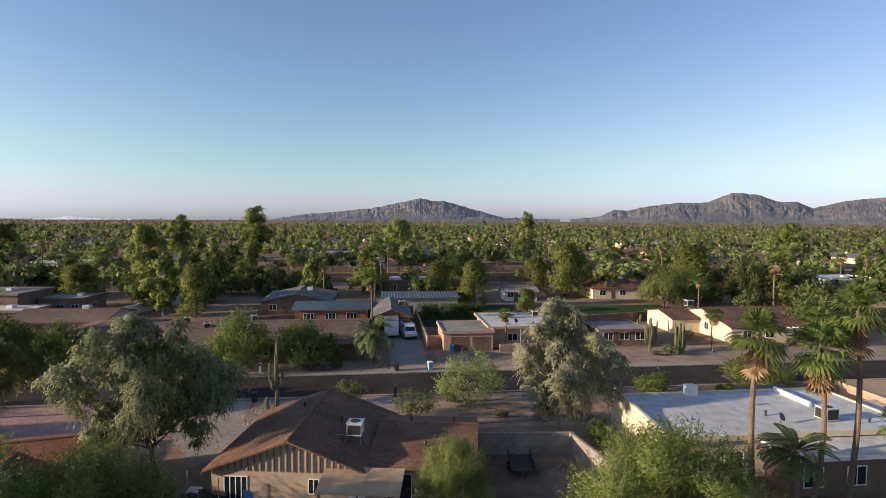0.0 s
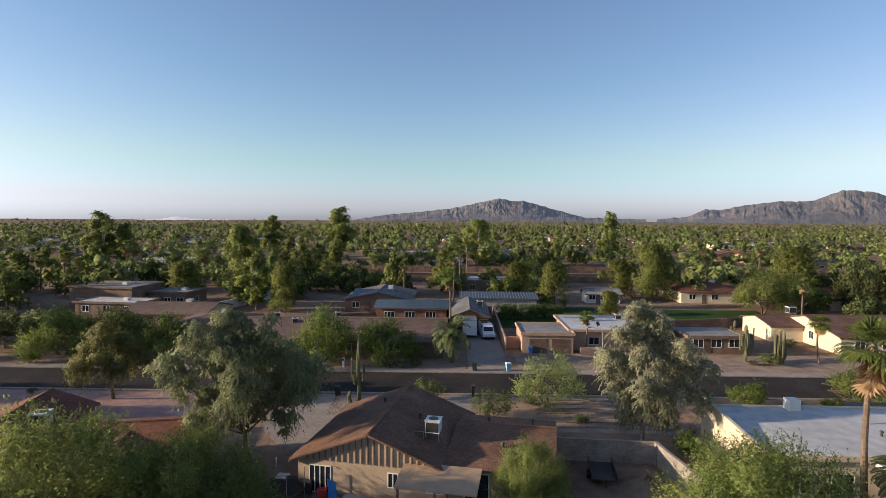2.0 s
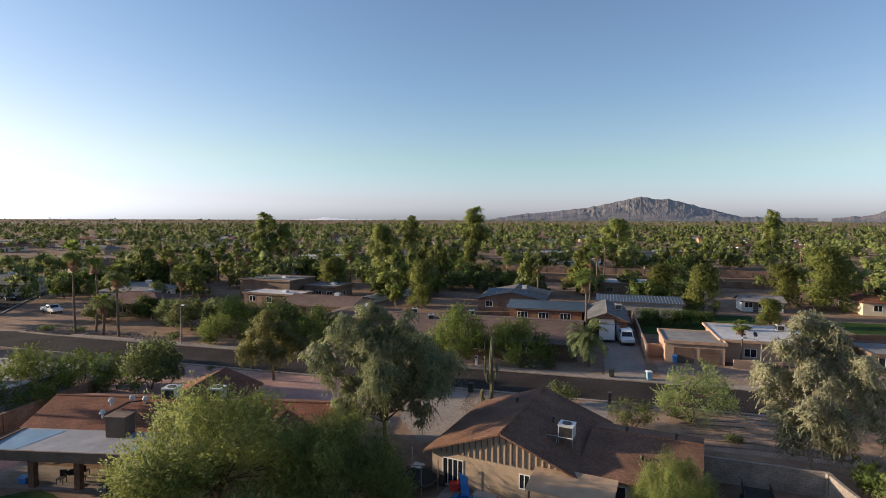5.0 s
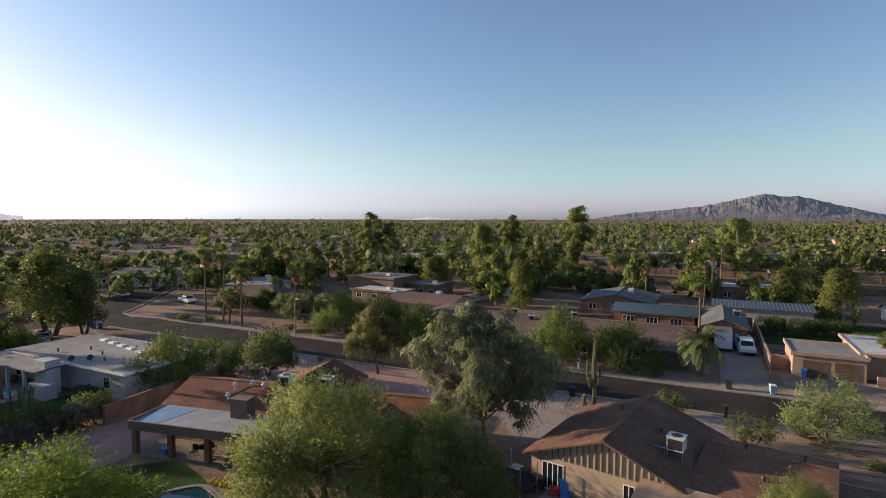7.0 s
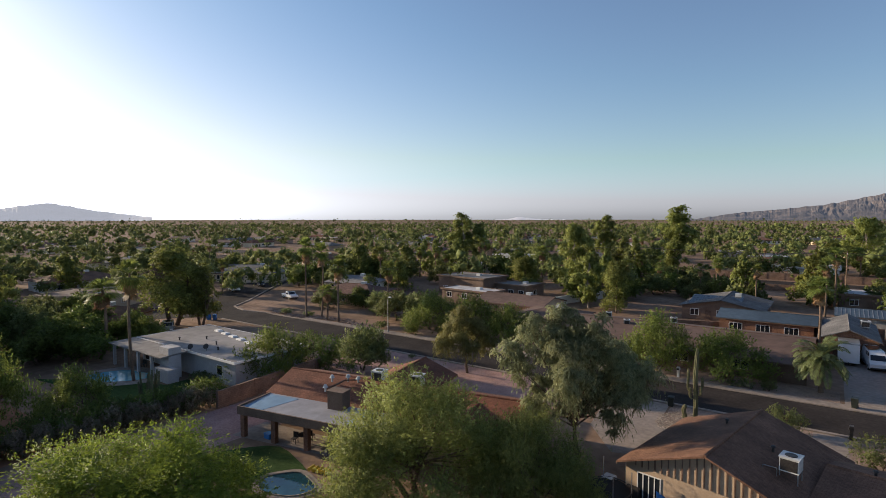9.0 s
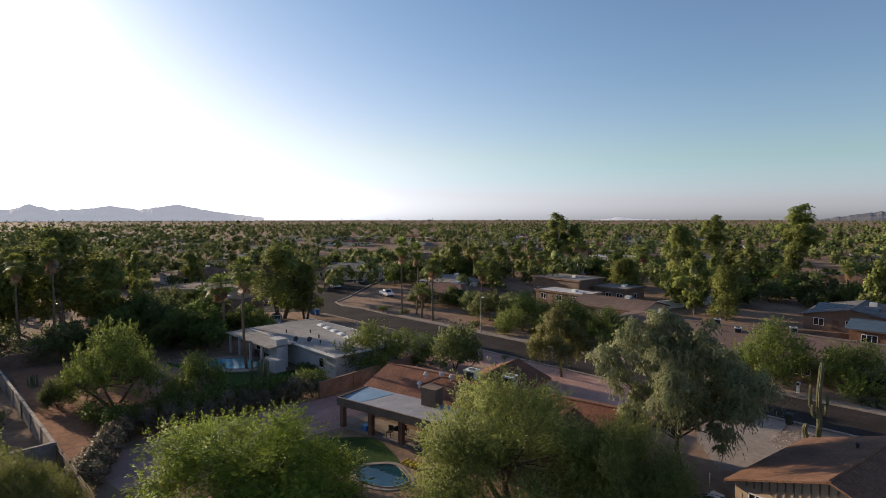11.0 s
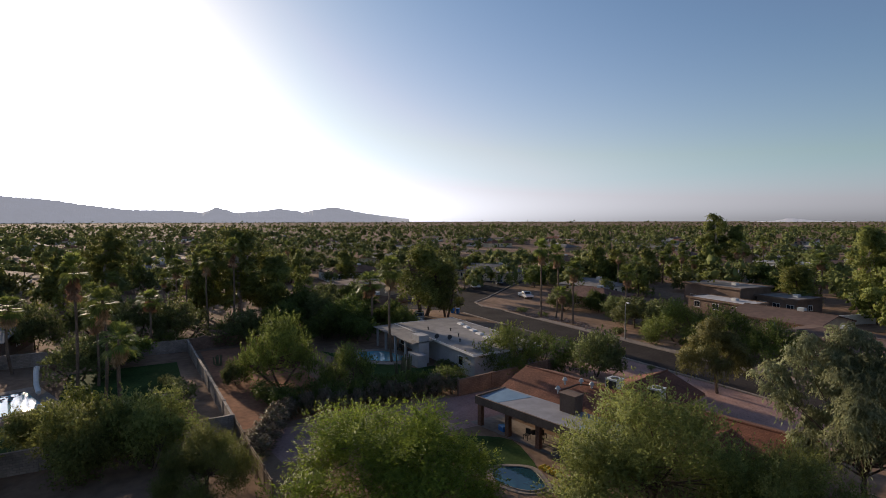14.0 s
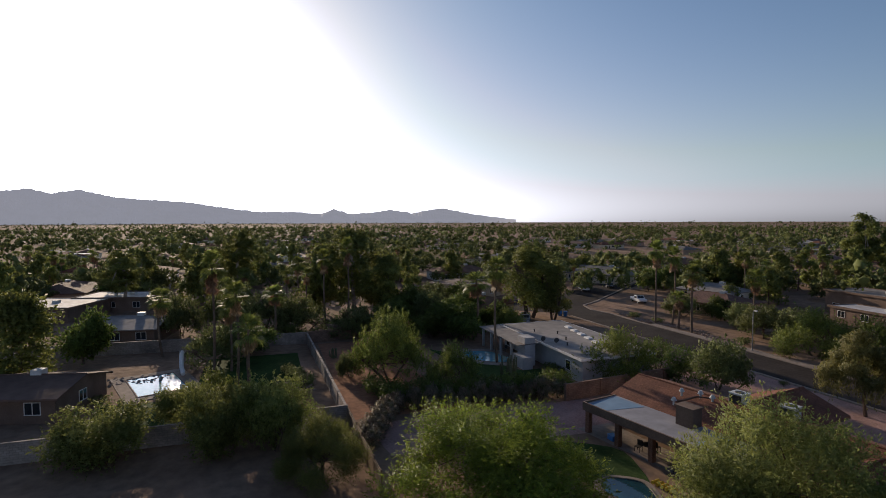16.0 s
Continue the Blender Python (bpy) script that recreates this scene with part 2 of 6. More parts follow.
    paleblue=mat("pale_blue_plastic", (0.3, 0.5, 0.6), (0.26, 0.45, 0.55), 4, 0.5, 0),
    red=mat("red_plastic", (0.5, 0.04, 0.03), (0.42, 0.035, 0.028), 4, 0.5, 0),
    yellow=mat("yellow_plastic", (0.6, 0.4, 0.04), (0.52, 0.34, 0.035), 4, 0.5, 0),
    rock=mat("mountain_rock_haze_glow", (0.15, 0.118, 0.1), (0.06, 0.056, 0.058), 0.012, 0.95, 0.6, big=0.3, detail=14),
)

# the farthest hills stand in bright morning haze, painted as pale tone and emission
M["haze"] = mat("haze_glow_rock", (0.26, 0.24, 0.26), (0.2, 0.19, 0.21), 0.01, 0.95, 0.2, big=0.15)
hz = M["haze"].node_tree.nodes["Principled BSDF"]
# the brown ranges get a weak blue emission that paints distance haze on them
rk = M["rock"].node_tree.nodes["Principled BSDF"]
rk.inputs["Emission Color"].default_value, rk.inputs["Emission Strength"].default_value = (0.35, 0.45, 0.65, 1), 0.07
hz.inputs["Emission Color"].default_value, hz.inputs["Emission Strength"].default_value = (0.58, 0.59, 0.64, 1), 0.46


# ---- mesh helpers ----
def mesh(name, verts, faces):
    me = bpy.data.meshes.new(name)
    me.from_pydata([tuple(v) for v in verts], [], [tuple(f) for f in faces])
    me.update()
    return me


class B:
    """A growing mesh of boxes, slabs, tubes and sheets."""

    def __init__(self):
        self.v, self.f = [], []

    def add(self, vs, fs):
        o = len(self.v)
        self.v += [tuple(p) for p in vs]
        self.f += [tuple(i + o for i in f) for f in fs]
        return self

    def box(self, x0, x1, y0, y1, z0, z1, taper=0.0):
        t = taper
        return self.add([(x0, y0, z0), (x1, y0, z0), (x1, y1, z0), (x0, y1, z0), (x0 + t, y0 + t, z1), (x1 - t, y0 + t, z1), (x1 - t, y1 - t, z1), (x0 + t, y1 - t, z1)],
                        [(0, 3, 2, 1), (4, 5, 6, 7), (0, 1, 5, 4), (1, 2, 6, 5), (2, 3, 7, 6), (3, 0, 4, 7)])

    def slab(self, pts, thick):
        """A flat polygon (seen from above, anticlockwise) with thickness downwards."""
        n = len(pts)
        low = [(x, y, z - thick) for x, y, z in pts]
        return self.add(list(pts) + low, [tuple(range(n)), tuple(range(2 * n - 1, n - 1, -1))] + [(i, n + i, n + (i + 1) % n, (i + 1) % n) for i in range(n)])

    def tube(self, pts, r0, r1, sides=7, cap=True):
        pts = [Vector(p) for p in pts]
        n = len(pts)
        vs, fs = [], []
        for i, p in enumerate(pts):
            d = (pts[min(i + 1, n - 1)] - pts[max(i - 1, 0)]).normalized()
            a = d.orthogonal().normalized() if abs(d.z) < 0.9 else Vector((1, 0, 0))
            a = (a - d * a.dot(d)).normalized()
            b = d.cross(a)
            r = r0 + (r1 - r0) * i / (n - 1)
            vs += [p + a * (r * math.cos(6.2832 * k / sides)) + b * (r * math.sin(6.2832 * k / sides)) for k in range(sides)]
        for i in range(n - 1):
            for k in range(sides):
                fs.append((i * sides + k, i * sides + (k + 1) % sides, (i + 1) * sides + (k + 1) % sides, (i + 1) * sides + k))
        if cap:
            fs += [tuple(range(sides - 1, -1, -1)), tuple((n - 1) * sides + k for k in range(sides))]
        return self.add(vs, fs)

    def disc(self, x, y, z0, z1, r0, r1=None, sides=12):
        return self.tube([(x, y, z0), (x, y, z1)], r0, r0 if r1 is None else r1, sides)


def soft_normals(me, normals):
    """Shade a crown as a rounded mass: each leaf leans its shading outwards."""
    me.polygons.foreach_set("use_smooth", [True] * len(me.polygons))
    me.normals_split_custom_set_from_vertices(normals.tolist())
    return me


def part(name, b, material, parent=None, label=""):
    """One mesh object from a B or mesh data, under its thing."""
    me = b if isinstance(b, bpy.types.Mesh) else mesh(name, b.v, b.f)
    if not me.materials:
        me.materials.append(M[material] if isinstance(material, str) else material)
    ob = new(name, me)
    ob.parent = parent
    if label:
        ob["label"] = label
    return ob


def thing(name, label, category, at=(0, 0, 0), group="", turn=0.0):
    ob = new(name)
    ob.empty_display_size = 0.3
    ob.matrix_basis = pose(*at, 0, 0, turn)
    return tagged(ob, label, category, group)


def smooth(ob):
    ob.data.polygons.foreach_set("use_smooth", [True] * len(ob.data.polygons))
    return ob

# ---- ground, street, yards ----
def sheet(name, outline, z, material, thick=0.0, label="", kind="structure"):
    b = B()
    if thick:
        b.slab([(x, y, z) for x, y in outline], thick)
    else:
        b.add([(x, y, z) for x, y in outline], [tuple(range(len(outline)))])
    return tagged(part(name, b, material), label, name.split("_")[0], kind=kind)


def rect(x0, x1, y0, y1):
    return [(x0, y0), (x1, y0), (x1, y1), (x0, y1)]


sheet("ground", rect(-4990, 4990, -4990, 4990), 0.0, "dirt", 0, "bare brown desert soil reaching the horizon")
ROAD = [(-98, 60.8), (400, 60.8), (400, 69.2), (-88, 69.2), (-96, 69.6), (-103, 68.6), (-109, 70.5), (-114, 78), (-150, 124), (-160, 118), (-128, 76), (-121, 66), (-123, 52), (-150, 30), (-143, 24), (-112, 48), (-104, 58)]
sheet("road", ROAD, 0.03, "asphalt", 0, "dark worn asphalt residential street with a bend")
sheet("road_arterial", rect(-900, 700, 176, 199), 0.03, "asphalt", 0, "wide dark asphalt road behind the houses")


def strip(name, pts, wide, z, material, label, high=0.0):
    """A kerb or path along a line of points."""
    b = B()
    n = len(pts)
    left, right = [], []
    for i, (x, y) in enumerate(pts):
        d = Vector((pts[min(i + 1, n - 1)][0] - pts[max(i - 1, 0)][0], pts[min(i + 1, n - 1)][1] - pts[max(i - 1, 0)][1])).normalized()
        left.append((x - d.y * wide, y + d.x * wide)), right.append((x, y))
    for i in range(n - 1):
        b.slab([(*right[i], z), (*right[i + 1], z), (*left[i + 1], z), (*left[i], z)], z + 0.05)
    return tagged(part(name, b, material), label, "kerb", kind="structure")


strip("kerb_far", [(-160, 131), (-114.6, 78), (-109.5, 70.7), (-103, 68.7), (-96, 69.7), (-88, 69.2), (-60, 69.2), (-20, 69.2), (60, 69.2), (300, 69.2)][::-1], -0.5, 0.14, "concrete", "pale concrete kerb along the street")
strip("kerb_near", [(-98, 60.8), (-60, 60.8), (-20, 60.8), (40, 60.8), (300, 60.8)], -0.45, 0.14, "concrete", "pale concrete kerb along the street")
sheet("pavement", rect(-85, 300, 69.7, 71.0), 0.12, "concrete", 0.15, "sunlit concrete pavement beside the street")


# ---- mountains and distance ----
def mountains(name, label, far, deep, line, material, seed=0.0, spur=0.5):
    """A range along the horizon: line holds (azimuth, elevation) of its crest; spurs and gullies run down by noise."""
    line = sorted(line)
    az0, az1 = line[0][0], line[-1][0]
    na, nr = int((az1 - az0) * 14), 30
    vs, fs = [], []
    for i in range(na + 1):
        a = az0 + (az1 - az0) * i / na
        top = np.interp(a, [p[0] for p in line], [p[1] for p in line])
        top = 20 + far * math.tan(radians(top)) + 6 * noise.fractal(Vector((a * 1.7, seed, 0)), 0.8, 2.1, 4)
        for j in range(nr + 1):
            s = j / nr
            r = far + deep * (s - 0.6)
            x, y = -r * math.sin(radians(a)), r * math.cos(radians(a))
            d = abs(s - 0.6) / 0.6
            g = Vector((a * 0.42 + 0.9 * noise.noise(Vector((a * 0.3, s * 2, seed))), s * 1.6, seed))
            gully = 0.75 - 1.3 * abs(noise.fractal(g, 0.7, 2.3, 6)) + 0.25 * noise.noise(g * 0.6)
            e = max(0.0, 1 - d) ** (0.75 + spur * 0.5)
            z = top * e * (1 + spur * 0.5 * (gully - 0.6) * min(1, d * 3)) - 3
            vs.append((x, y, z))
    for i in range(na):
        for j in range(nr):
            k = i * (nr + 1) + j
            fs.append((k, k + nr + 1, k + nr + 2, k + 1))
    ob = part(name, mesh(name, vs, fs), material)
    return tagged(ob, label, "mountain", kind="structure")


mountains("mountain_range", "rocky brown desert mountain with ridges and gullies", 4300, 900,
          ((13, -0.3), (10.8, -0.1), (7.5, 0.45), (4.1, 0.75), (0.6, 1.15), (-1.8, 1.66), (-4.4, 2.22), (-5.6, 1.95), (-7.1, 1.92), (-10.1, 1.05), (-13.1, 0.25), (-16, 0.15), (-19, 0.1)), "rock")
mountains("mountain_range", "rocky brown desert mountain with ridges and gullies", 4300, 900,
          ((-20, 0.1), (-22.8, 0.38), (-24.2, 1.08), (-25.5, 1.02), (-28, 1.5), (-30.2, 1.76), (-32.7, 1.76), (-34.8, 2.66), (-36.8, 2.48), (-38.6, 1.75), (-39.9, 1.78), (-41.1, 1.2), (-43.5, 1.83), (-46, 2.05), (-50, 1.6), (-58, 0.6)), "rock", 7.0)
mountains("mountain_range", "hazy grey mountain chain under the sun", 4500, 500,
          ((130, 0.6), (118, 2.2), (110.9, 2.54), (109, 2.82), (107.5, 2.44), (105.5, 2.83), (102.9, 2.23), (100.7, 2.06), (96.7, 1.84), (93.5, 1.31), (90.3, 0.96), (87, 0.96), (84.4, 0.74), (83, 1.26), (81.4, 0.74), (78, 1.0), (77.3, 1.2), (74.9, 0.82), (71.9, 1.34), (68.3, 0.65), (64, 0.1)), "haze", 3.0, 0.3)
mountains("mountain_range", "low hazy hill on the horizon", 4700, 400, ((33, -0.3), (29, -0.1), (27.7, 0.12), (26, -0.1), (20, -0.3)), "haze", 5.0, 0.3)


# ---- houses ----
def window(parent, x, y, z, w, h, face="s", frame_mat="whitetrim", bars=1, name="window"):
    """A framed pane set on a wall; face: the side of the wall that it looks out of. z: the sill's height."""
    fr, pn = B(), B()
    t = 0.07

    def put(b, a0, a1, z0, z1, d0, d1):
        if face in "sn":
            s = -1 if face == "s" else 1
            b.box(x + a0, x + a1, min(y + s * d0, y + s * d1), max(y + s * d0, y + s * d1), z0, z1)
        else:
            s = -1 if face == "w" else 1
            b.box(min(x + s * d0, x + s * d1), max(x + s * d0, x + s * d1), y + a0, y + a1, z0, z1)
    put(fr, -w / 2, w / 2, z, z + t, -0.05, 0.06)
    put(fr, -w / 2, w / 2, z + h - t, z + h, -0.05, 0.05)
    for k in range(bars + 2):
        a = -w / 2 + t / 2 + (w - t) * k / (bars + 1)
        put(fr, a - t / 2, a + t / 2, z + t, z + h - t, -0.05, 0.05)
    put(pn, -w / 2 + 0.02, w / 2 - 0.02, z + 0.02, z + h - 0.02, -0.05, 0.02)
    win = part(name, fr, frame_mat, parent)
    part("pane", pn, "glass", win)
    return win


def door(parent, x, y, z, w, h, face="s", material="trim", panels=4, name="door"):
    b = B()
    s = -1 if face in "sw" else 1
    for k in range(panels):
        z0, z1 = z + h * k / panels + 0.02, z + h * (k + 1) / panels - 0.02
        if face in "sn":
            b.box(x - w / 2, x + w / 2, min(y, y + s * 0.05), max(y, y + s * 0.05), z0, z1)
        else:
            b.box(min(x, x + s * 0.05), max(x, x + s * 0.05), y - w / 2, y + w / 2, z0, z1)
    return part(name, b, material, parent)


def gable(parent, x0, x1, y0, y1, eave, ridge, axis, roof, wall, over=0.5, hip=(0, 0), fascia="trim", base=0.0, ridge_at=0.5):
    """Walls under a pitched roof, the ridge along axis ("x" or "y"); hip: how far each ridge end is drawn in."""
    swap = axis == "y"
    if swap:
        x0, x1, y0, y1 = y0, y1, x0, x1
    ym = y0 + (y1 - y0) * ridge_at

    def P(x, y, z):
        return (y, x, z) if swap else (x, y, z)
    w = B()
    if hip == (0, 0):
        top = [(x0, y0, eave), (x0, ym, ridge - 0.12), (x0, y1, eave)]
        vs = [P(x0, y0, base), P(x1, y0, base), P(x1, y1, base), P(x0, y1, base), P(x0, y0, eave), P(x1, y0, eave), P(x1, y1, eave), P(x0, y1, eave), P(x0, ym, ridge - 0.12), P(x1, ym, ridge - 0.12)]
        fs = [(0, 1, 5, 4), (2, 3, 7, 6), (1, 2, 6, 9, 5), (3, 0, 4, 8, 7), (4, 5, 9, 8), (6, 7, 8, 9)]
        w.add(vs, [f[::-1] for f in fs] if swap else fs)
    else:
        w.box(*((y0, y1, x0, x1) if swap else (x0, x1, y0, y1)), base, eave)
    part("wall", w, wall, parent)
    o = over
    sl0, sl1 = (ridge - eave) / (ym - y0), (ridge - eave) / (y1 - ym)
    z0, z1 = eave - sl0 * o, eave - sl1 * o
    h0, h1 = hip
    ra, rb = (x0 - o if not h0 else x0 + h0), (x1 + o if not h1 else x1 - h1)
    A, Bc, C, D = (x0 - o, y0 - o, z0), (x1 + o, y0 - o, z0), (x1 + o, y1 + o, z1), (x0 - o, y1 + o, z1)
    R0, R1 = (ra, ym, ridge), (rb, ym, ridge)
    r = B()

    def slope(pts):
        pts = [P(x, y, z + 0.06) for x, y, z in pts]
        r.slab(pts[::-1] if swap else pts, 0.13)
    slope([A, Bc, R1, R0])
    slope([C, D, R0, R1])
    if h0:
        slope([D, A, R0])
    if h1:
        slope([Bc, C, R1])
    part("roof", r, roof, parent)
    for p, q in ((A, Bc), (C, D)):
        k = 0 if swap else 1
        lo = [min(P(*p)[n], P(*q)[n]) - (0.03 if n == k else 0) for n in (0, 1)]
        hi = [max(P(*p)[n], P(*q)[n]) + (0.03 if n == k else 0) for n in (0, 1)]
        part("fascia", B().box(lo[0], hi[0], lo[1], hi[1], min(p[2], q[2]) - 0.2, min(p[2], q[2]) - 0.075), fascia, parent)
    cap = B()
    cap.tube([P(ra, ym, ridge + 0.05), P(rb, ym, ridge + 0.05)], 0.11, 0.11, 6)
    part("ridge_cap", cap, roof, parent)


def flat(parent, x0, x1, y0, y1, high, roof, wall, over=0.4, parapet=0.0, fall=0.0, fascia="whitetrim"):
    """A box of walls under a flat roof, with eaves or a parapet."""
    part("wall", B().box(x0, x1, y0, y1, 0, high - 0.15), wall, parent)
    o = over
    r = B().slab([(x0 - o, y0 - o, high - fall), (x1 + o, y0 - o, high - fall), (x1 + o, y1 + o, high), (x0 - o, y1 + o, high)], 0.12)
    part("roof", r, roof, parent)
    e = B()
    p = parapet
    t = 0.2 if p else 0.06
    lo, up = high - 0.28 - fall, high + (p if p else 0.03)
    for a in ((x0 - o - t, x1 + o + t, y0 - o - t, y0 - o), (x0 - o - t, x1 + o + t, y1 + o, y1 + o + t), (x0 - o - t, x0 - o, y0 - o, y1 + o), (x1 + o, x1 + o + t, y0 - o, y1 + o)):
        e.box(*a, lo, up)
    part("parapet" if p else "fascia", e, wall if p else fascia, parent)


def rooftop_unit(x, y, z, s=1.3, turn=0.0, legs=0.35, label="white rooftop air conditioner on a metal stand"):
    t = thing("air_conditioner", label, "air conditioner", (x, y, z), "rooftop units", turn)
    h = s * 0.8
    part("body", B().box(-s / 2, s / 2, -s / 2, s / 2, legs, legs + h, 0.01), "acwhite", t)
    e = s / 2 + 0.008
    part("coil", B().box(-s / 2 + 0.07, s / 2 - 0.07, -e, -e + 0.02, legs + 0.08, legs + h - 0.1).box(-e, -e + 0.02, -s / 2 + 0.07, s / 2 - 0.07, legs + 0.08, legs + h - 0.1), "darkmetal", t)
    grille = B()
    for k in range(9):
        zz = legs + 0.12 + k * (h - 0.25) / 8
        grille.box(-s / 2 + 0.08, s / 2 - 0.08, -s / 2 - 0.03, -s / 2 - 0.005, zz, zz + 0.05)
        grille.box(-s / 2 - 0.03, -s / 2 - 0.005, -s / 2 + 0.08, s / 2 - 0.08, zz, zz + 0.05)
    part("grille", grille, "darkmetal", t)
    part("top", B().box(-s / 2 - 0.04, s / 2 + 0.04, -s / 2 - 0.04, s / 2 + 0.04, legs + h, legs + h + 0.06), "acwhite", t)
    part("fan", B().disc(0, 0, legs + h + 0.06, legs + h + 0.1, s * 0.33, s * 0.31, 18), "darkmetal", t)
    for sx in (-1, 1):
        for sy in (-1, 1):
            part("leg", B().box(sx * (s / 2 - 0.05) - 0.03, sx * (s / 2 - 0.05) + 0.03, sy * (s / 2 - 0.05) - 0.03, sy * (s / 2 - 0.05) + 0.03, -0.6, legs), "metal", t)
    return t


def vents(parent, spots):
    for x, y, z in spots:
        v = part("roof_vent", B().disc(x, y, z - 0.1, z + 0.35, 0.09, sides=8).disc(x, y, z + 0.33, z + 0.45, 0.17, 0.1, 8), "darkmetal", parent)


# brown shingled house with a board-and-batten gable
A = thing("house", "tan stucco house with a brown shingled gable roof and batten gable", "house", (-6.1, 36.8, 0), "", -10)
gable(A, -5.6, 5.4, 0.6, 11.5, 2.75, 4.8, "y", "shingle", "tan", 0.5)
gable(A, 5.4, 12.5, 1.6, 11.0, 2.75, 3.5, "x", "shingle", "tan", 0.4, ridge_at=0.65)
for k in range(24):
    xb = -5.3 + k * 0.46
    top = 4.62 - abs(xb) * 0.365
    if top > 2.75:
        part("batten", B().box(xb - 0.035, xb + 0.035, 0.5, 0.56, 2.55, top), "trim", A)
part("gable_panel", B().add([(-5.5, 0.58, 2.5), (5.3, 0.58, 2.5), (5.3, 0.58, 2.7), (0, 0.58, 4.62), (-5.5, 0.58, 2.7), (-5.5, 0.6, 2.5), (5.3, 0.6, 2.5), (5.3, 0.6, 2.7), (0, 0.6, 4.62), (-5.5, 0.6, 2.7)],
     [(0, 1, 2, 3, 4), (9, 8, 7, 6, 5), (0, 5, 6, 1), (1, 6, 7, 2), (2, 7, 8, 3), (3, 8, 9, 4), (4, 9, 5, 0)]), "tan", A)
window(A, 1.6, 0.6, 1.0, 0.8, 1.1)
window(A, 4.6, 0.6, 0.9, 1.2, 1.2)
window(A, 7.4, 1.6, 0.2, 1.8, 2.0, bars=1, name="patio_door")
window(A, -3.9, 0.6, 0.1, 1.7, 2.05, bars=3, name="french_door")
part("patio_roof", B().slab([(2.4, -1.9, 2.42), (7.9, -1.9, 2.42), (7.9, 0.75, 2.95), (2.4, 0.75, 2.95)], 0.12), "tanroof", A)
for px in (2.6, 5.1, 7.7):
    part("post", B().box(px - 0.06, px + 0.06, -1.75, -1.63, 0, 2.36), "trim", A)
vents(A, [(-1.5, 8.5, 4.25), (2.2, 6.2, 4.0), (7.5, 8.2, 3.4), (11.0, 8.4, 3.4), (9.0, 4.2, 3.05)])
rooftop_unit(-1.7, 40.2, 3.5, 1.1, -10, 0.45)

# flat white-roofed house
Bh = thing("house", "low house with a white coated flat roof and cream walls", "house", (0, 0, 0))
flat(Bh, 22.4, 43.5, 38.2, 48.2, 3.35, "whiteroof", "cream", 0.1, 0.14)
flat(Bh, 30.0, 52, 35.0, 38.0, 2.95, "whiteroof", "brownwall", 0.3, 0.0)
flat(Bh, 43.7, 55, 38.2, 45.5, 2.9, "whiteroof", "cream", 0.1, 0.1)
part("gable_wall", B().add([(22.0, 38.2, 0), (22.3, 38.2, 0), (22.3, 48.3, 0), (22.0, 48.3, 0), (22.0, 38.2, 3.5), (22.3, 38.2, 3.5), (22.3, 48.3, 4.3), (22.0, 48.3, 4.3)],
     [(0, 3, 2, 1), (4, 5, 6, 7), (0, 1, 5, 4), (1, 2, 6, 5), (2, 3, 7, 6), (3, 0, 4, 7)]), "cream", Bh)
for wx in (24.5, 27.5, 31.5, 35, 38.5, 42):
    window(Bh, wx, 38.2 if wx < 30 else 35.0, 0.6, 1.6, 1.5)
part("chimney", B().box(29.2, 30.2, 47.4, 48.3, 3.3, 4.3), "white", Bh)
part("pergola", B().box(36.5, 42.0, 49.0, 51.5, 2.7, 2.85), "trim", Bh, "brown timber porch roof")
for px in (36.6, 39.3, 41.9):
    part("post", B().box(px - 0.07, px + 0.07, 51.3, 51.44, 0, 2.7), "trim", Bh)
part("skylight", B().box(38.5, 38.75, 43.6, 48.1, 3.35, 3.8), "white", Bh, "white upstand along the roof")
rooftop_unit(37.5, 40.6, 3.35, 1.2, 4, 0.1)
vents(Bh, [(33, 42, 3.35), (40.5, 39.6, 3.35), (45.5, 43, 2.9), (33.5, 44.5, 3.35), (47.5, 41, 2.9)])

# red-brown hipped house with a white patio roof
C = thing("house", "tan house with red-brown shingled hip roof and white patio roof", "house", (-45.3, 36.3, 0), "", 11)
gable(C, 0, 25, -3.6, 4.4, 2.9, 4.2, "x", "redshingle", "tan", 0.4, hip=(0, 0), ridge_at=0.45)
gable(C, 7.0, 14.0, 1.0, 9.2, 2.9, 4.25, "y", "redshingle", "tan", 0.4)
gable(C, 17.5, 24.5, -5.5, 0.5, 2.8, 3.8, "y", "redshingle", "tan", 0.4)
part("patio_roof", B().slab([(0.3, -8.1, 2.72), (14.6, -8.1, 2.72), (14.6, -4.0, 2.86), (0.3, -4.0, 2.86)], 0.1), "patiocoat", C)
part("roof_patch", B().slab([(0.6, -8.0, 2.74), (2.6, -8.0, 2.74), (4.0, -4.3, 2.87), (0.7, -4.3, 2.87)], 0.02), "bluecoat", C, "pale blue coated corner of the patio roof")
part("roof_patch", B().slab([(11.4, -7.2, 2.765), (13.8, -7.0, 2.772), (13.6, -4.4, 2.868), (11.0, -4.6, 2.862)], 0.02), "bluecoat", C, "pale blue coated patch of the patio roof")
part("patio_fascia", B().box(0.2, 14.7, -8.25, -8.1, 2.15, 2.92).box(0.15, 0.3, -8.1, -4.0, 2.15, 2.92), "umber", C)
for px in (0.6, 4.2, 7.8, 11.2, 14.3):
    part("pillar", B().box(px - 0.22, px + 0.22, -8.05, -7.6, 0, 2.5), "brick", C)
part("chimney", B().box(8.0, 9.6, -5.2, -4.0, 0, 4.35), "umber", C)
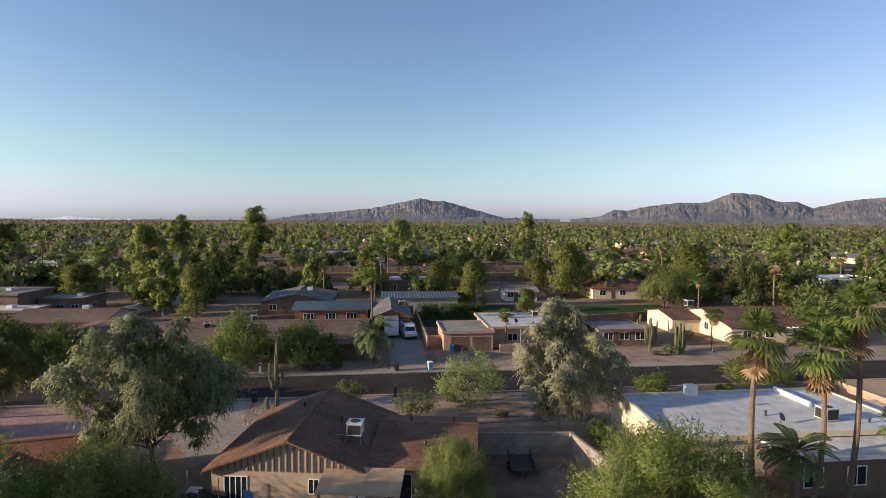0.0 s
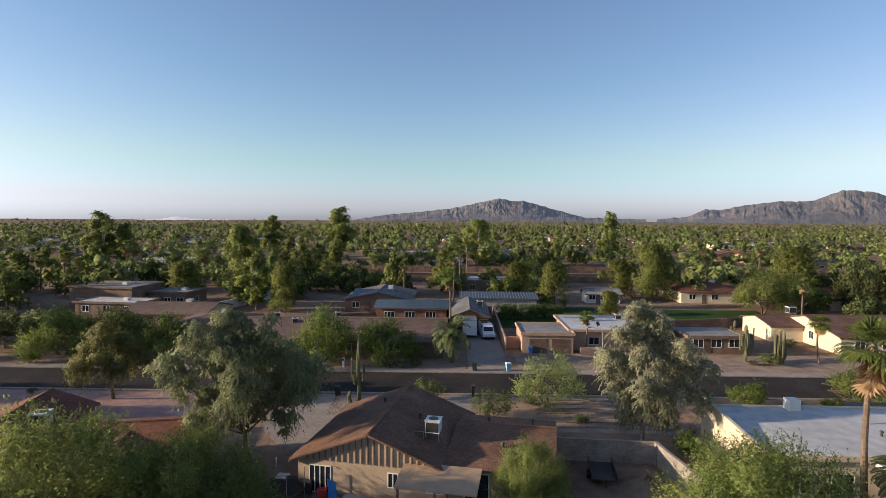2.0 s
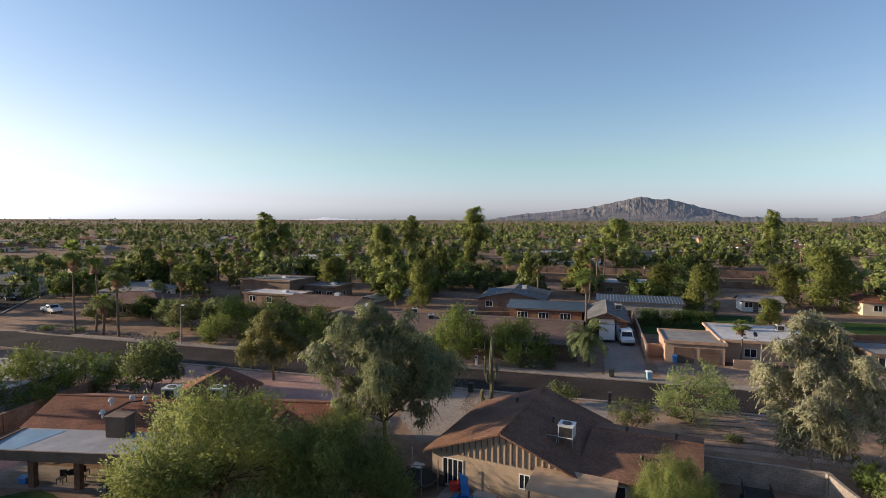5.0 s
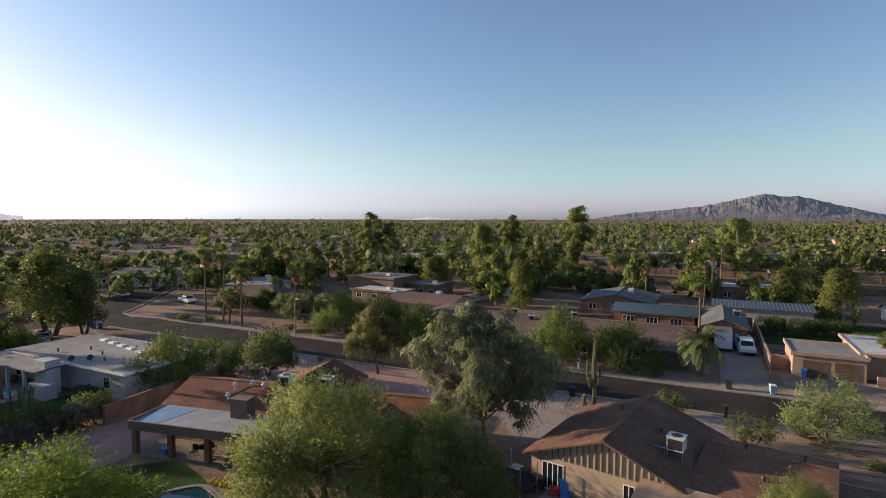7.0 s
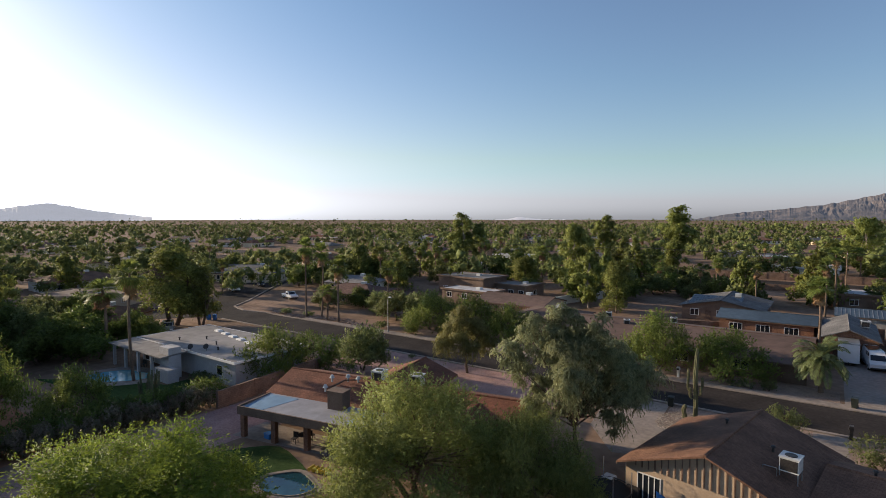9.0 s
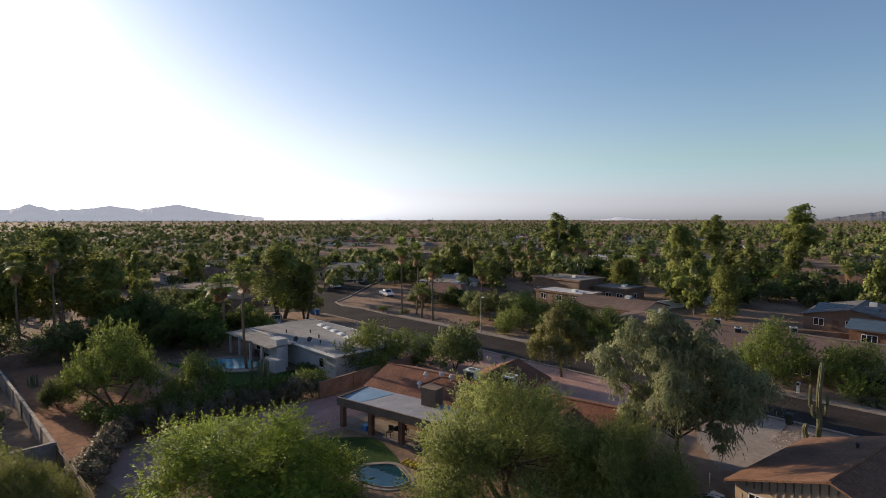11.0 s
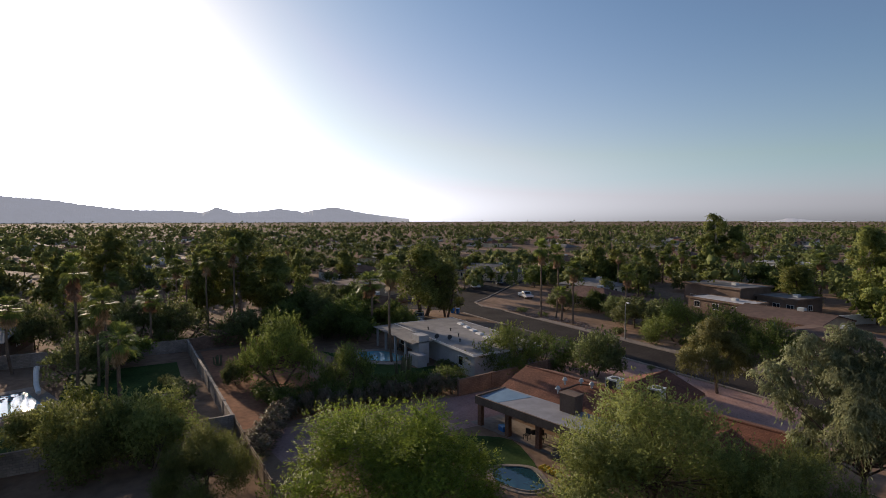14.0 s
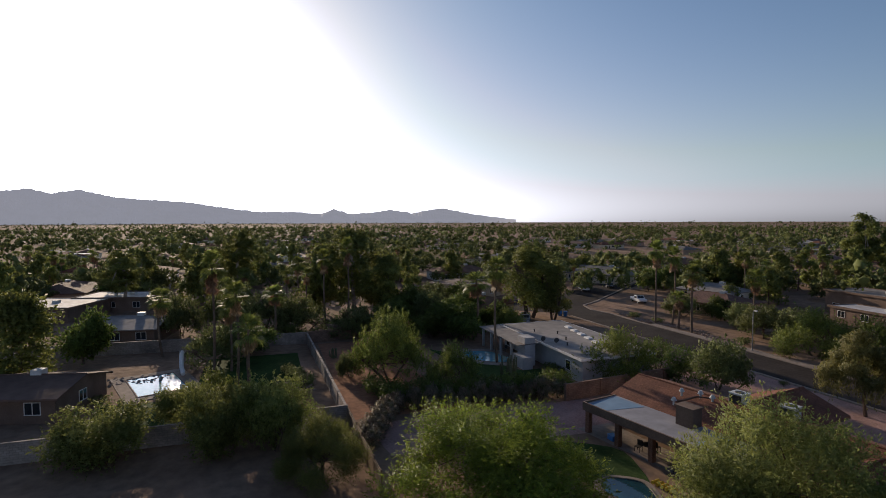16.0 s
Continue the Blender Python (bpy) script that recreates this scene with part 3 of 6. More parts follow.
part("chimney_cap", B().box(7.9, 9.7, -5.3, -3.9, 4.35, 4.5), "umber", C)
window(C, 3.2, -3.6, 0.2, 2.4, 2.1, bars=1, name="patio_door")
window(C, 6.3, -3.6, 0.9, 1.4, 1.2)
window(C, 12.0, -3.6, 0.2, 2.4, 2.1, bars=1, name="patio_door")
rooftop_unit(-35.6, 38.7, 3.8, 1.2, 11, 0.3)
rooftop_unit(-32.5, 40.7, 3.6, 1.2, 11, 0.15)

# pale flat house by the pool
D = thing("house", "white stucco house with a grey flat roof and columned patio", "house", (0, 0, 0))
flat(D, -79, -56.5, 36.6, 46.5, 3.2, "greyroof", "palewall", 0.5)
part("patio_roof", B().slab([(-80, 32.6, 2.98), (-66, 32.6, 2.98), (-66, 36.1, 3.12), (-80, 36.1, 3.12)], 0.14), "greyroof", D)
window(D, -77, 36.6, 0.1, 2.6, 2.2, bars=1, name="patio_door")
window(D, -72, 36.6, 0.1, 2.6, 2.2, bars=1, name="patio_door")
for px in (-79.2, -76.0, -72.5, -69.0):
    part("column", B().box(px - 0.17, px + 0.17, 32.85, 33.15, 0, 2.8), "palewall", D)
part("chimney", B().box(-68.2, -66.0, 33.6, 35.2, 0, 3.9), "palewall", D)
part("low_wall", B().box(-67.5, -64.4, 32.6, 34.0, 0, 1.6), "palewall", D)
window(D, -59.8, 36.6, 0.9, 1.2, 1.3, bars=0)
for k in range(5):
    part("skylight", B().box(-74.2 + k * 2.6, -73.0 + k * 2.6, 44.6 - k * 0.5, 45.4 - k * 0.5, 3.2, 3.42, 0.08), "whitetrim", D)
vents(D, [(-70, 41, 3.2), (-66, 40, 3.2), (-72.5, 38.5, 3.2), (-63, 38.4, 3.2)])

# houses across the street
E1 = thing("house", "peach stucco house with a low garage and white flat roof", "house", (0, 0, 0))
flat(E1, 9.8, 17.4, 80.3, 88.3, 3.0, "greyroof", "peach", 0.05, 0.16)
flat(E1, 17.5, 30, 82.5, 94.5, 3.2, "whiteroof", "peach", 0.3, 0.1)
for gx in (12.2, 15.5):
    door(E1, gx, 80.3, 0, 2.6, 2.2, material="trim", panels=4, name="garage_door")
part("low_wall", B().box(18.2, 24.0, 79.2, 79.45, 0, 1.2), "peach", E1)
rooftop_unit(21.8, 90, 3.2, 1.1, 0, 0.1)
rooftop_unit(27.0, 91, 3.2, 1.0, 0, 0.1)
window(E1, 21, 82.5, 0.9, 1.6, 1.2)

F1 = thing("house", "long brown house with a low brown shingled roof", "house", (0, 0, 0))
gable(F1, -36, -2.0, 76.6, 95, 2.5, 3.9, "x", "foam", "brownwall", 0.6)
for wx in (-30, -23, -16, -9):
    window(F1, wx, 76.6, 0.9, 1.8, 1.2)
for kx, ky in ((-30, 89), (-25.5, 84), (-20, 90)):
    rooftop_unit(kx, ky, 3.5, 0.9, 20, 0.0, "small white evaporative cooler on a low roof")
vents(F1, [(-28.5, 84, 3.4), (-27.4, 83.2, 3.4), (-12, 86, 3.85), (-18, 84, 3.7)])
F2 = thing("house", "brick house with a blue-grey metal roof", "house", (0, 0, 0))
gable(F2, -15.5, -2.0, 103, 111, 3.0, 3.8, "x", "blueroof", "brick", 0.5)
for wx in (-13, -9, -5):
    window(F2, wx, 103, 0.9, 2.0, 1.3, bars=2)
F3 = thing("house", "grey-roofed brick garage house", "house", (0, 0, 0))
gable(F3, -1.0, 5.6, 94.5, 109.5, 2.9, 4.2, "y", "greyshingle", "brick", 0.4)
door(F3, 2.3, 94.5, 0, 3.6, 2.2, material="trim", name="garage_door")
rooftop_unit(4.3, 101.5, 3.3, 1.1, 0, 0.4)
F4 = thing("house", "pale building with a blue ribbed metal roof", "house", (0, 0, 0))
gable(F4, 1.0, 17, 115, 123, 3.2, 3.9, "x", "blueroof", "greywall", 0.4)
G = thing("house", "cream stucco house with brown tiled gable roof and pergola", "house", (0, 0, 0))
gable(G, 57.2, 72.5, 81.2, 97.5, 2.8, 4.6, "x", "browntile", "cream", 0.5)
gable(G, 52, 57.2, 90, 99, 2.7, 3.6, "x", "browntile", "cream", 0.4)
window(G, 57.2, 88, 1.0, 1.2, 1.3, "w")
window(G, 57.2, 93, 1.0, 1.0, 1.3, "w")
for wx in (60, 64, 69):
    window(G, wx, 81.2, 0.9, 1.6, 1.2)
for k in range(8):
    part("rafter", B().box(66.5 + k * 0.9, 66.75 + k * 0.9, 76.5, 80.6, 2.6, 2.78), "cream", G, "pale timber pergola rafter")
part("beam", B().box(66, 74, 76.6, 76.85, 2.42, 2.6), "trim", G)
for px in (66.3, 70, 73.6):
    part("post", B().box(px - 0.09, px + 0.09, 76.62, 76.8, 0, 2.42), "trim", G)
rooftop_unit(60, 98.2, 3.0, 1.3, 0, 0.5)
H1 = thing("house", "cream house with a brown tiled hip roof", "house", (0, 0, 0))
gable(H1, 103, 121, 113, 129, 2.9, 4.7, "x", "browntile", "cream", 0.6, hip=(5, 5))
for wx in (106, 110, 115):
    window(H1, wx, 113, 0.9, 1.8, 1.3)
rooftop_unit(114, 123, 4.2, 1.3, 0, 0.3)


# ---- plants ----
RNG = np.random.default_rng(5)


def unit(v):
    return v / np.maximum(1e-6, np.linalg.norm(v, axis=-1, keepdims=True))


def leaves(c, size, aspect=0.5, hang=0.0, rng=RNG, out=None, along=None):
    """One small quad leaf at every point of c; hang draws its length downwards, along lays it along a twig, out is the way its shading leans."""
    n = len(c)
    a = unit(rng.normal(size=(n, 3)) * (1, 1, 1 - hang * 0.5) - (0, 0, 2.2 * hang))
    if along is not None:
        a = unit(a * 0.8 + along)
    b = unit(np.cross(a, rng.normal(size=(n, 3))))
    nor = np.cross(a, b)
    if out is None:
        out = nor
    flip = np.sign((nor * out).sum(1, keepdims=True) + 1e-9)
    b, nor = b * flip, nor * flip
    s = size * rng.uniform(0.6, 1.35, (n, 1))
    v = np.stack([c - a * s, c - b * s * aspect, c + a * s, c + b * s * aspect], 1)
    lean = unit(unit(out) * 0.72 + nor * 0.38)
    return v.reshape(-1, 3), np.arange(4 * n).reshape(n, 4), np.repeat(lean, 4, 0)


def clump_points(centres, radii, n, flat=0.75, shell=0.55, rng=RNG):
    """n points in clumps, dense towards each clump's skin."""
    w = radii ** 2
    k = rng.choice(len(centres), n, p=w / w.sum())
    d = unit(rng.normal(size=(n, 3)))
    r = (shell + (1 - shell) * rng.random((n, 1))) * (1 + 0.18 * rng.normal(size=(n, 1)))
    return centres[k] + d * r * radii[k][:, None] * (1, 1, flat), d


def sprays(centres, radii, n, rise, droop, rng, per=12, reach=0.8):
    """n points strung along thin twigs that leave the clumps' skins outwards; rise lifts the twigs, droop bends their tips down."""
    k = n // per
    w = radii ** 2
    pick = rng.choice(len(centres), k, p=w / w.sum())
    d = unit(rng.normal(size=(k, 3)) + (0, 0, 0.25))
    start = centres[pick] + d * (radii[pick][:, None] * rng.uniform(0.45, 0.95, (k, 1)))
    go = unit(d + (0, 0, rise) + rng.normal(size=(k, 3)) * 0.35)
    length = radii[pick][:, None] * rng.uniform(0.35, 1.0, (k, 1)) * reach
    f = rng.random((k, per))
    go3, len3 = np.repeat(go, per, 0), np.repeat(length, per, 0)
    t = f.reshape(-1, 1)
    pts = np.repeat(start, per, 0) + go3 * len3 * t - np.array((0, 0, 1.0)) * (droop * len3 * t ** 2)
    pts += rng.normal(size=pts.shape) * 0.045 * radii.mean()
    return pts, np.repeat(d, per, 0), unit(go3 - np.array((0, 0, 2.0)) * (droop * t))


def limbs(wood, base, fork, tips, r0, bend, rng):
    """One connected mesh of a trunk and the limbs that leave its upper half."""
    mid = (base + fork) / 2 + Vector((rng.normal() * bend, rng.normal() * bend, 0))
    o = len(wood.v)
    wood.tube([base, mid, fork], r0, r0 * 0.45, 7)
    if o:
        wood.f.append((0, o, o + 1))
    for c in tips:
        c = Vector(c)
        a = mid.lerp(fork, rng.uniform(0.4, 1.0))
        q = len(wood.v)
        wood.tube([a, a.lerp(c, 0.5) + Vector((rng.normal() * bend, rng.normal() * bend, bend * 0.8)), c], r0 * 0.38, r0 * 0.07, 5)
        wood.f.append((o + 7, q, q + 1))
    return wood


def lobed_tree(name, label, lobes, h, n, leaf, material, bark, fork, droop, seed, aspect=0.35):
    """A tree whose crown is a set of separate lobes (x, y, z, radius), each a heap of tufts with drooping twigs."""
    rng = np.random.default_rng(seed)
    t = thing(name, label, "tree", (0, 0, -50))
    lob = np.array(lobes)
    cen, rads = lob[:, :3], lob[:, 3] * 0.84
    k = 15
    d = unit(rng.normal(size=(len(cen), k, 3)) + (0, 0, 0.45))
    tc = (cen[:, None] + d * (rads[:, None, None] * rng.uniform(0.45, 0.95, (len(cen), k, 1)))).reshape(-1, 3)
    tr = (rads[:, None] * rng.uniform(0.22, 0.42, (len(cen), k))).ravel()
    own = np.repeat(np.arange(len(cen)), k)
    p1, o1 = clump_points(tc, tr, n // 3, 0.85, 0.4, rng)
    p2, o2, a2 = sprays(tc, tr, n - n // 3, -0.1, droop, rng, 12, 1.45)
    near = lambda p: unit(p - cen[np.argmin(((p[:, None] - cen[None]) ** 2).sum(2) / rads ** 2, 1)])
    V1, F1_, N1 = leaves(p1, leaf, aspect, 0.4, rng, o1 * 0.6 + near(p1))
    V2, F2_, N2 = leaves(p2, leaf, aspect * 0.8, 0.5, rng, o2 * 0.6 + near(p2), a2)
    wood = limbs(B(), Vector((0, 0, 0)), Vector((rng.normal() * 0.3, 0.1, fork)), cen, 0.013 * h + 0.06, 0.25, rng)
    part("trunk", wood, bark, t)
    part("crown", soft_normals(mesh("crown", np.concatenate([V1, V2]), np.concatenate([F1_, F2_ + len(V1)])), np.concatenate([N1, N2])), material, t)
    t["h"], t["r"] = h, 1.0
    return t


def tree(name, label, kind, h, rad, n, leaf, material, bark="bark", bole=0.25, seed=0, trunks=1, aspect=0.45, fat=1.0):
    """A tree as a thing: tapered trunk, limbs, and a crown of small leaves in uneven clumps."""
    rng = np.random.default_rng(seed)
    t = thing(name, label, "shrub" if name.endswith("shrub") else "tree", (0, 0, -50))
    z0 = h * bole
    if kind == "round":
        m = 26
        d = unit(rng.normal(size=(m, 3)))
        rr = rng.uniform(0.45, 0.8, (m, 1))
        cen = d * rr * (rad, rad, (h - z0) / 2) + (0, 0, (h + z0) / 2)
        rads = rng.uniform(0.22, 0.4, m) * rad
    elif kind == "vase":
        m = 70
        ang, q = rng.uniform(0, 6.283, m), np.sqrt(rng.random(m))
        r = q * rad * 0.84
        cz = z0 + (h - z0) * (0.06 + 0.8 * np.sqrt(np.maximum(0, 1.02 - q ** 2)) * rng.uniform(0.3, 1.06, m))
        cen = np.stack([r * np.cos(ang), r * np.sin(ang), cz], 1)
        rads = rng.uniform(0.12, 0.27, m) * rad
    elif kind == "tall":
        m = 52
        zz = rng.uniform(0.05, 0.95, m)
        wid = np.sin(np.pi * np.clip(zz * 0.85 + 0.12, 0, 1)) * rad
        ang, q = rng.uniform(0, 6.283, m), rng.uniform(0.1, 0.85, m)
        cen = np.stack([wid * q * np.cos(ang), wid * q * np.sin(ang), z0 + (h - z0) * zz * 0.94], 1)
        rads = rng.uniform(0.13, 0.27, m) * rad
    elif kind == "pine":
        m = 40
        zz = rng.random(m) ** 0.8
        wid = (1.05 - 0.75 * zz) * rad
        ang, q = rng.uniform(0, 6.283, m), rng.uniform(0.3, 0.85, m)
        cen = np.stack([wid * q * np.cos(ang), wid * q * np.sin(ang), z0 + (h - z0) * (0.06 + 0.86 * zz)], 1)
        rads = rng.uniform(0.2, 0.36, m) * rad
    else:  # weeping: separate lobes, each a dome with hanging strands
        m = 14
        ang = np.arange(m) * 2.4 + rng.uniform(-0.4, 0.4, m)
        q = np.sqrt((np.arange(m) + 0.5) / m)
        cz = z0 + (h - z0) * (0.26 + 0.58 * (1 - q ** 1.5) + rng.uniform(-0.14, 0.12, m))
        cen = np.stack([q * rad * 0.8 * np.cos(ang), q * rad * 0.8 * np.sin(ang), cz], 1)
        rads = rng.uniform(0.22, 0.33, m) * rad
    rads = rads * fat
    mid = np.array((0, 0, z0 + (h - z0) * 0.45))
    if kind == "weeping":
        pts, o1 = clump_points(cen, rads, n // 2, 0.75, 0.6, rng)
        strands = n // 26
        top, o2 = clump_points(cen, rads, strands, 0.6, 0.75, rng)
        fall = rng.uniform(0.06, 0.42, (strands, 1)) * h
        fall = np.clip(top[:, 2:] - h * rng.uniform(0.16, 0.3, (strands, 1)), 0.1, fall)
        s = rng.random((strands, 13))
        hang = np.repeat(top, 13, 0)
        hang[:, 2] -= (s * fall).ravel()
        hang[:, :2] += rng.normal(size=(len(hang), 2)) * 0.06 + np.repeat(top[:, :2] / (rad * 6), 13, 0) * s.reshape(-1, 1)
        o2 = np.repeat(o2 * (1, 1, 0.4), 13, 0)
        V1, F1_, N1 = leaves(pts, leaf, aspect, 0.4, rng, o1 + 0.5 * unit(pts - mid))
        V2, F2_, N2 = leaves(hang, leaf, aspect * 0.7, 1.0, rng, o2 + 0.5 * unit(hang - mid))
        V, F, N = np.concatenate([V1, V2]), np.concatenate([F1_, F2_ + len(V1)]), np.concatenate([N1, N2])
    else:
        rise, droop = dict(vase=(0.9, 0.15), tall=(-0.2, 0.7), pine=(0.3, 0.1), round=(0.3, 0.2))[kind]
        share = 0.45 if kind == "vase" else 0.5
        pts, o1 = clump_points(cen, rads, int(n * share), 0.8 if kind != "tall" else 1.0, 0.35, rng)
        twig, o2, go = sprays(cen, rads, n - int(n * share), rise, droop, rng, 11, 0.95 if kind == "vase" else 0.75)
        V1, F1_, N1 = leaves(pts, leaf, aspect, 0.5 if kind == "tall" else 0.0, rng, o1 + 0.6 * unit(pts - mid))
        V2, F2_, N2 = leaves(twig, leaf, aspect * 0.85, 0.2 if kind == "tall" else 0.0, rng, o2 + 0.6 * unit(twig - mid), go)
        V, F, N = np.concatenate([V1, V2]), np.concatenate([F1_, F2_ + len(V1)]), np.concatenate([N1, N2])
    wood = B()
    for s in range(trunks):
        lean = rng.normal(size=2) * rad * (0.05 if trunks == 1 else 0.22)
        top = z0 + (h - z0) * (0.75 if kind in ("tall", "pine") else 0.3)
        limbs(wood, Vector((lean[0] * 0.3, lean[1] * 0.3, 0)), Vector((lean[0] * 1.6, lean[1] * 1.6, top)), cen[rng.choice(m, 9, replace=False)], 0.012 * h + 0.016 * rad, 0.025 * h, rng)
    part("trunk", wood, bark, t)
    part("crown", soft_normals(mesh("crown", V, F), N), material, t)
    t["h"], t["r"] = h, rad
    return t


def plant(src, x, y, h, rad, turn=None, label="", z=0.0):
    """A copy of a template tree at its place, at its own height and spread."""
    turn = (x * 37.7 + y * 91.3) % 360 if turn is None else turn
    s, q = rad / src["r"], h / src["h"]
    ob = copy_thing(src, pose(x, y, z, 0, 0, turn) @ Matrix.Diagonal((s, s, q, 1)))
    if label:
        ob["label"] = label
    return ob


def fan_palm(h, seed, skirt=0.25, crown=1.9, n=44):
    """A fan palm: thin trunk, a head of pleated fan leaves, and a skirt of dead ones."""
    rng = np.random.default_rng(seed)
    t = thing("fan_palm", "tall fan palm with slim trunk and dead leaf skirt", "palm tree", (0, 0, -50))
    b = B()
    bend = rng.normal(size=2) * 0.25
    b.tube([(bend[0] * math.sin(k * 0.5), bend[1] * math.sin(k * 0.5), h * k / 6) for k in range(7)], 0.19, 0.12, 9)
    part("trunk", b, "palmbark", t)
    ox, oy = bend[0] * math.sin(3), bend[1] * math.sin(3)
    live, dead = B(), B()
    for k in range(n + int(n * skirt * 2)):
        old = k >= n
        az = rng.uniform(0, 6.283)
        el = rng.uniform(-1.35, -0.95) if old else rng.uniform(-0.75, 1.35)
        d = Vector((math.cos(az) * math.cos(el), math.sin(az) * math.cos(el), math.sin(el)))
        side = Vector((-math.sin(az), math.cos(az), 0))
        up = side.cross(d)
        root = Vector((ox, oy, h - (rng.uniform(0, h * 0.16) if old else rng.uniform(0, 0.3))))
        L = crown * rng.uniform(0.75, 1.1) * (0.75 if old else 1)
        stem = root + d * L * 0.45
        w = dead if old else live
        w.add([root - side * 0.02, root + side * 0.02, stem + side * 0.02, stem - side * 0.02], [(0, 1, 2, 3)])
        for j in range(9):
            a = (j - 4) * 0.27
            e = (d * math.cos(a) + side * math.sin(a)).normalized()
            tip = stem + e * L * 0.62 - Vector((0, 0, 0.22 * L * (1 if not old else 0.2) * rng.uniform(0.4, 1.2)))
            mid = stem + e * L * 0.36
            wv = up.cross(e) * 0.075 * crown / 1.9
            w.add([stem, mid + wv, tip, mid - wv], [(0, 1, 2, 3)])
    part("fronds", live, "palm", t)
    part("skirt", dead, "thatch", t, "dry brown hanging palm leaves")
    t["h"], t["r"] = h, crown
    return t


def date_palm(h, seed, L=3.2, n=46):
    """A date palm: stout trunk and long arching feather fronds."""
    rng = np.random.default_rng(seed)
    t = thing("date_palm", "date palm with stout trunk and arching grey-green fronds", "palm tree", (0, 0, -50))
    part("trunk", B().tube([(0, 0, 0), (0.05, 0, h * 0.5), (0, 0.05, h)], 0.3, 0.24, 10), "palmbark", t)
    b = B()
    for k in range(n):
        az, el = rng.uniform(0, 6.283), rng.uniform(-0.45, 1.4)
        out, side = Vector((math.cos(az), math.sin(az), 0)), Vector((-math.sin(az), math.cos(az), 0))
        p, e, pts = Vector((0, 0, h)), el, []
        for j in range(9):
            pts.append(p.copy())
            p = p + (out * math.cos(e) + Vector((0, 0, math.sin(e)))) * (L / 8)
            e -= 0.09 + 0.035 * j * (1 if el > 0 else 0.4)
        for j in range(8):
            a, c = pts[j], pts[j + 1]
            d = (c - a).normalized()
            b.add([a - side * 0.025, a + side * 0.025, c + side * 0.02, c - side * 0.02], [(0, 1, 2, 3)])
            if j > 0:
                for m in range(4):
                    q = a.lerp(c, m / 4)
                    ln = 0.55 * math.sin(math.pi * (j + m / 4 + 0.6) / 9.5) * L / 3.2
                    for s in (-1, 1):
                        tip = q + side * (s * ln) + d * ln * 0.75 + Vector((0, 0, 0.1 - 0.25 * ln))
                        b.add([q, q.lerp(tip, 0.5) + d * 0.075, tip, q.lerp(tip, 0.5) - d * 0.055], [(0, 1, 2, 3)])
    part("fronds", b, "datefrond", t)
    t["h"], t["r"] = h, L
    return t


def saguaro(x, y, h, arms, label="tall ribbed green saguaro cactus with short arms"):
    t = thing("saguaro", label, "cactus", (x, y, 0), "saguaros")

    def column(pts, r):
        b = B()
        sides = 22
        n = len(pts)
        vs, fs = [], []
        for i, p in enumerate(pts):
            f = i / (n - 1)
            w = r * (1 if f < 0.85 else math.sqrt(max(0.02, 1 - ((f - 0.85) / 0.16) ** 2)))
            for k in range(sides):
                a = 6.2832 * k / sides
                q = w * (1 if k % 2 else 0.8)
                vs.append((p[0] + q * math.cos(a), p[1] + q * math.sin(a), p[2]))
        for i in range(n - 1):
            for k in range(sides):
                fs.append((i * sides + k, i * sides + (k + 1) % sides, (i + 1) * sides + (k + 1) % sides, (i + 1) * sides + k))
        fs.append(tuple((n - 1) * sides + k for k in range(sides)))
        return b.add(vs, fs)
    part("trunk", column([(0.06 * math.sin(k * 0.7), 0, h * k / 12) for k in range(13)], 0.22), "cactus", t)
    for az, z, out, up in arms:
        a = radians(az)
        pts = [(math.cos(a) * out * q, math.sin(a) * out * q, z + dz) for q, dz in ((0.15, 0), (0.6, -0.03), (0.9, 0.12), (1.0, 0.4), (1.0, 0.4 + up * 0.35), (1.0, 0.4 + up * 0.6), (1.0, 0.4 + up * 0.85), (1.0, 0.4 + up))]
        part("arm", column(pts, 0.13), "cactus", t)
    return t


OCTA = np.array([(1, 0, 0), (0, 1, 0), (-1, 0, 0), (0, -1, 0), (0, 0, 1), (0, 0, -1)], float)
OCTA_F = np.array([(0, 1, 4), (1, 2, 4), (2, 3, 4), (3, 0, 4), (1, 0, 5), (2, 1, 5), (3, 2, 5), (0, 3, 5)])


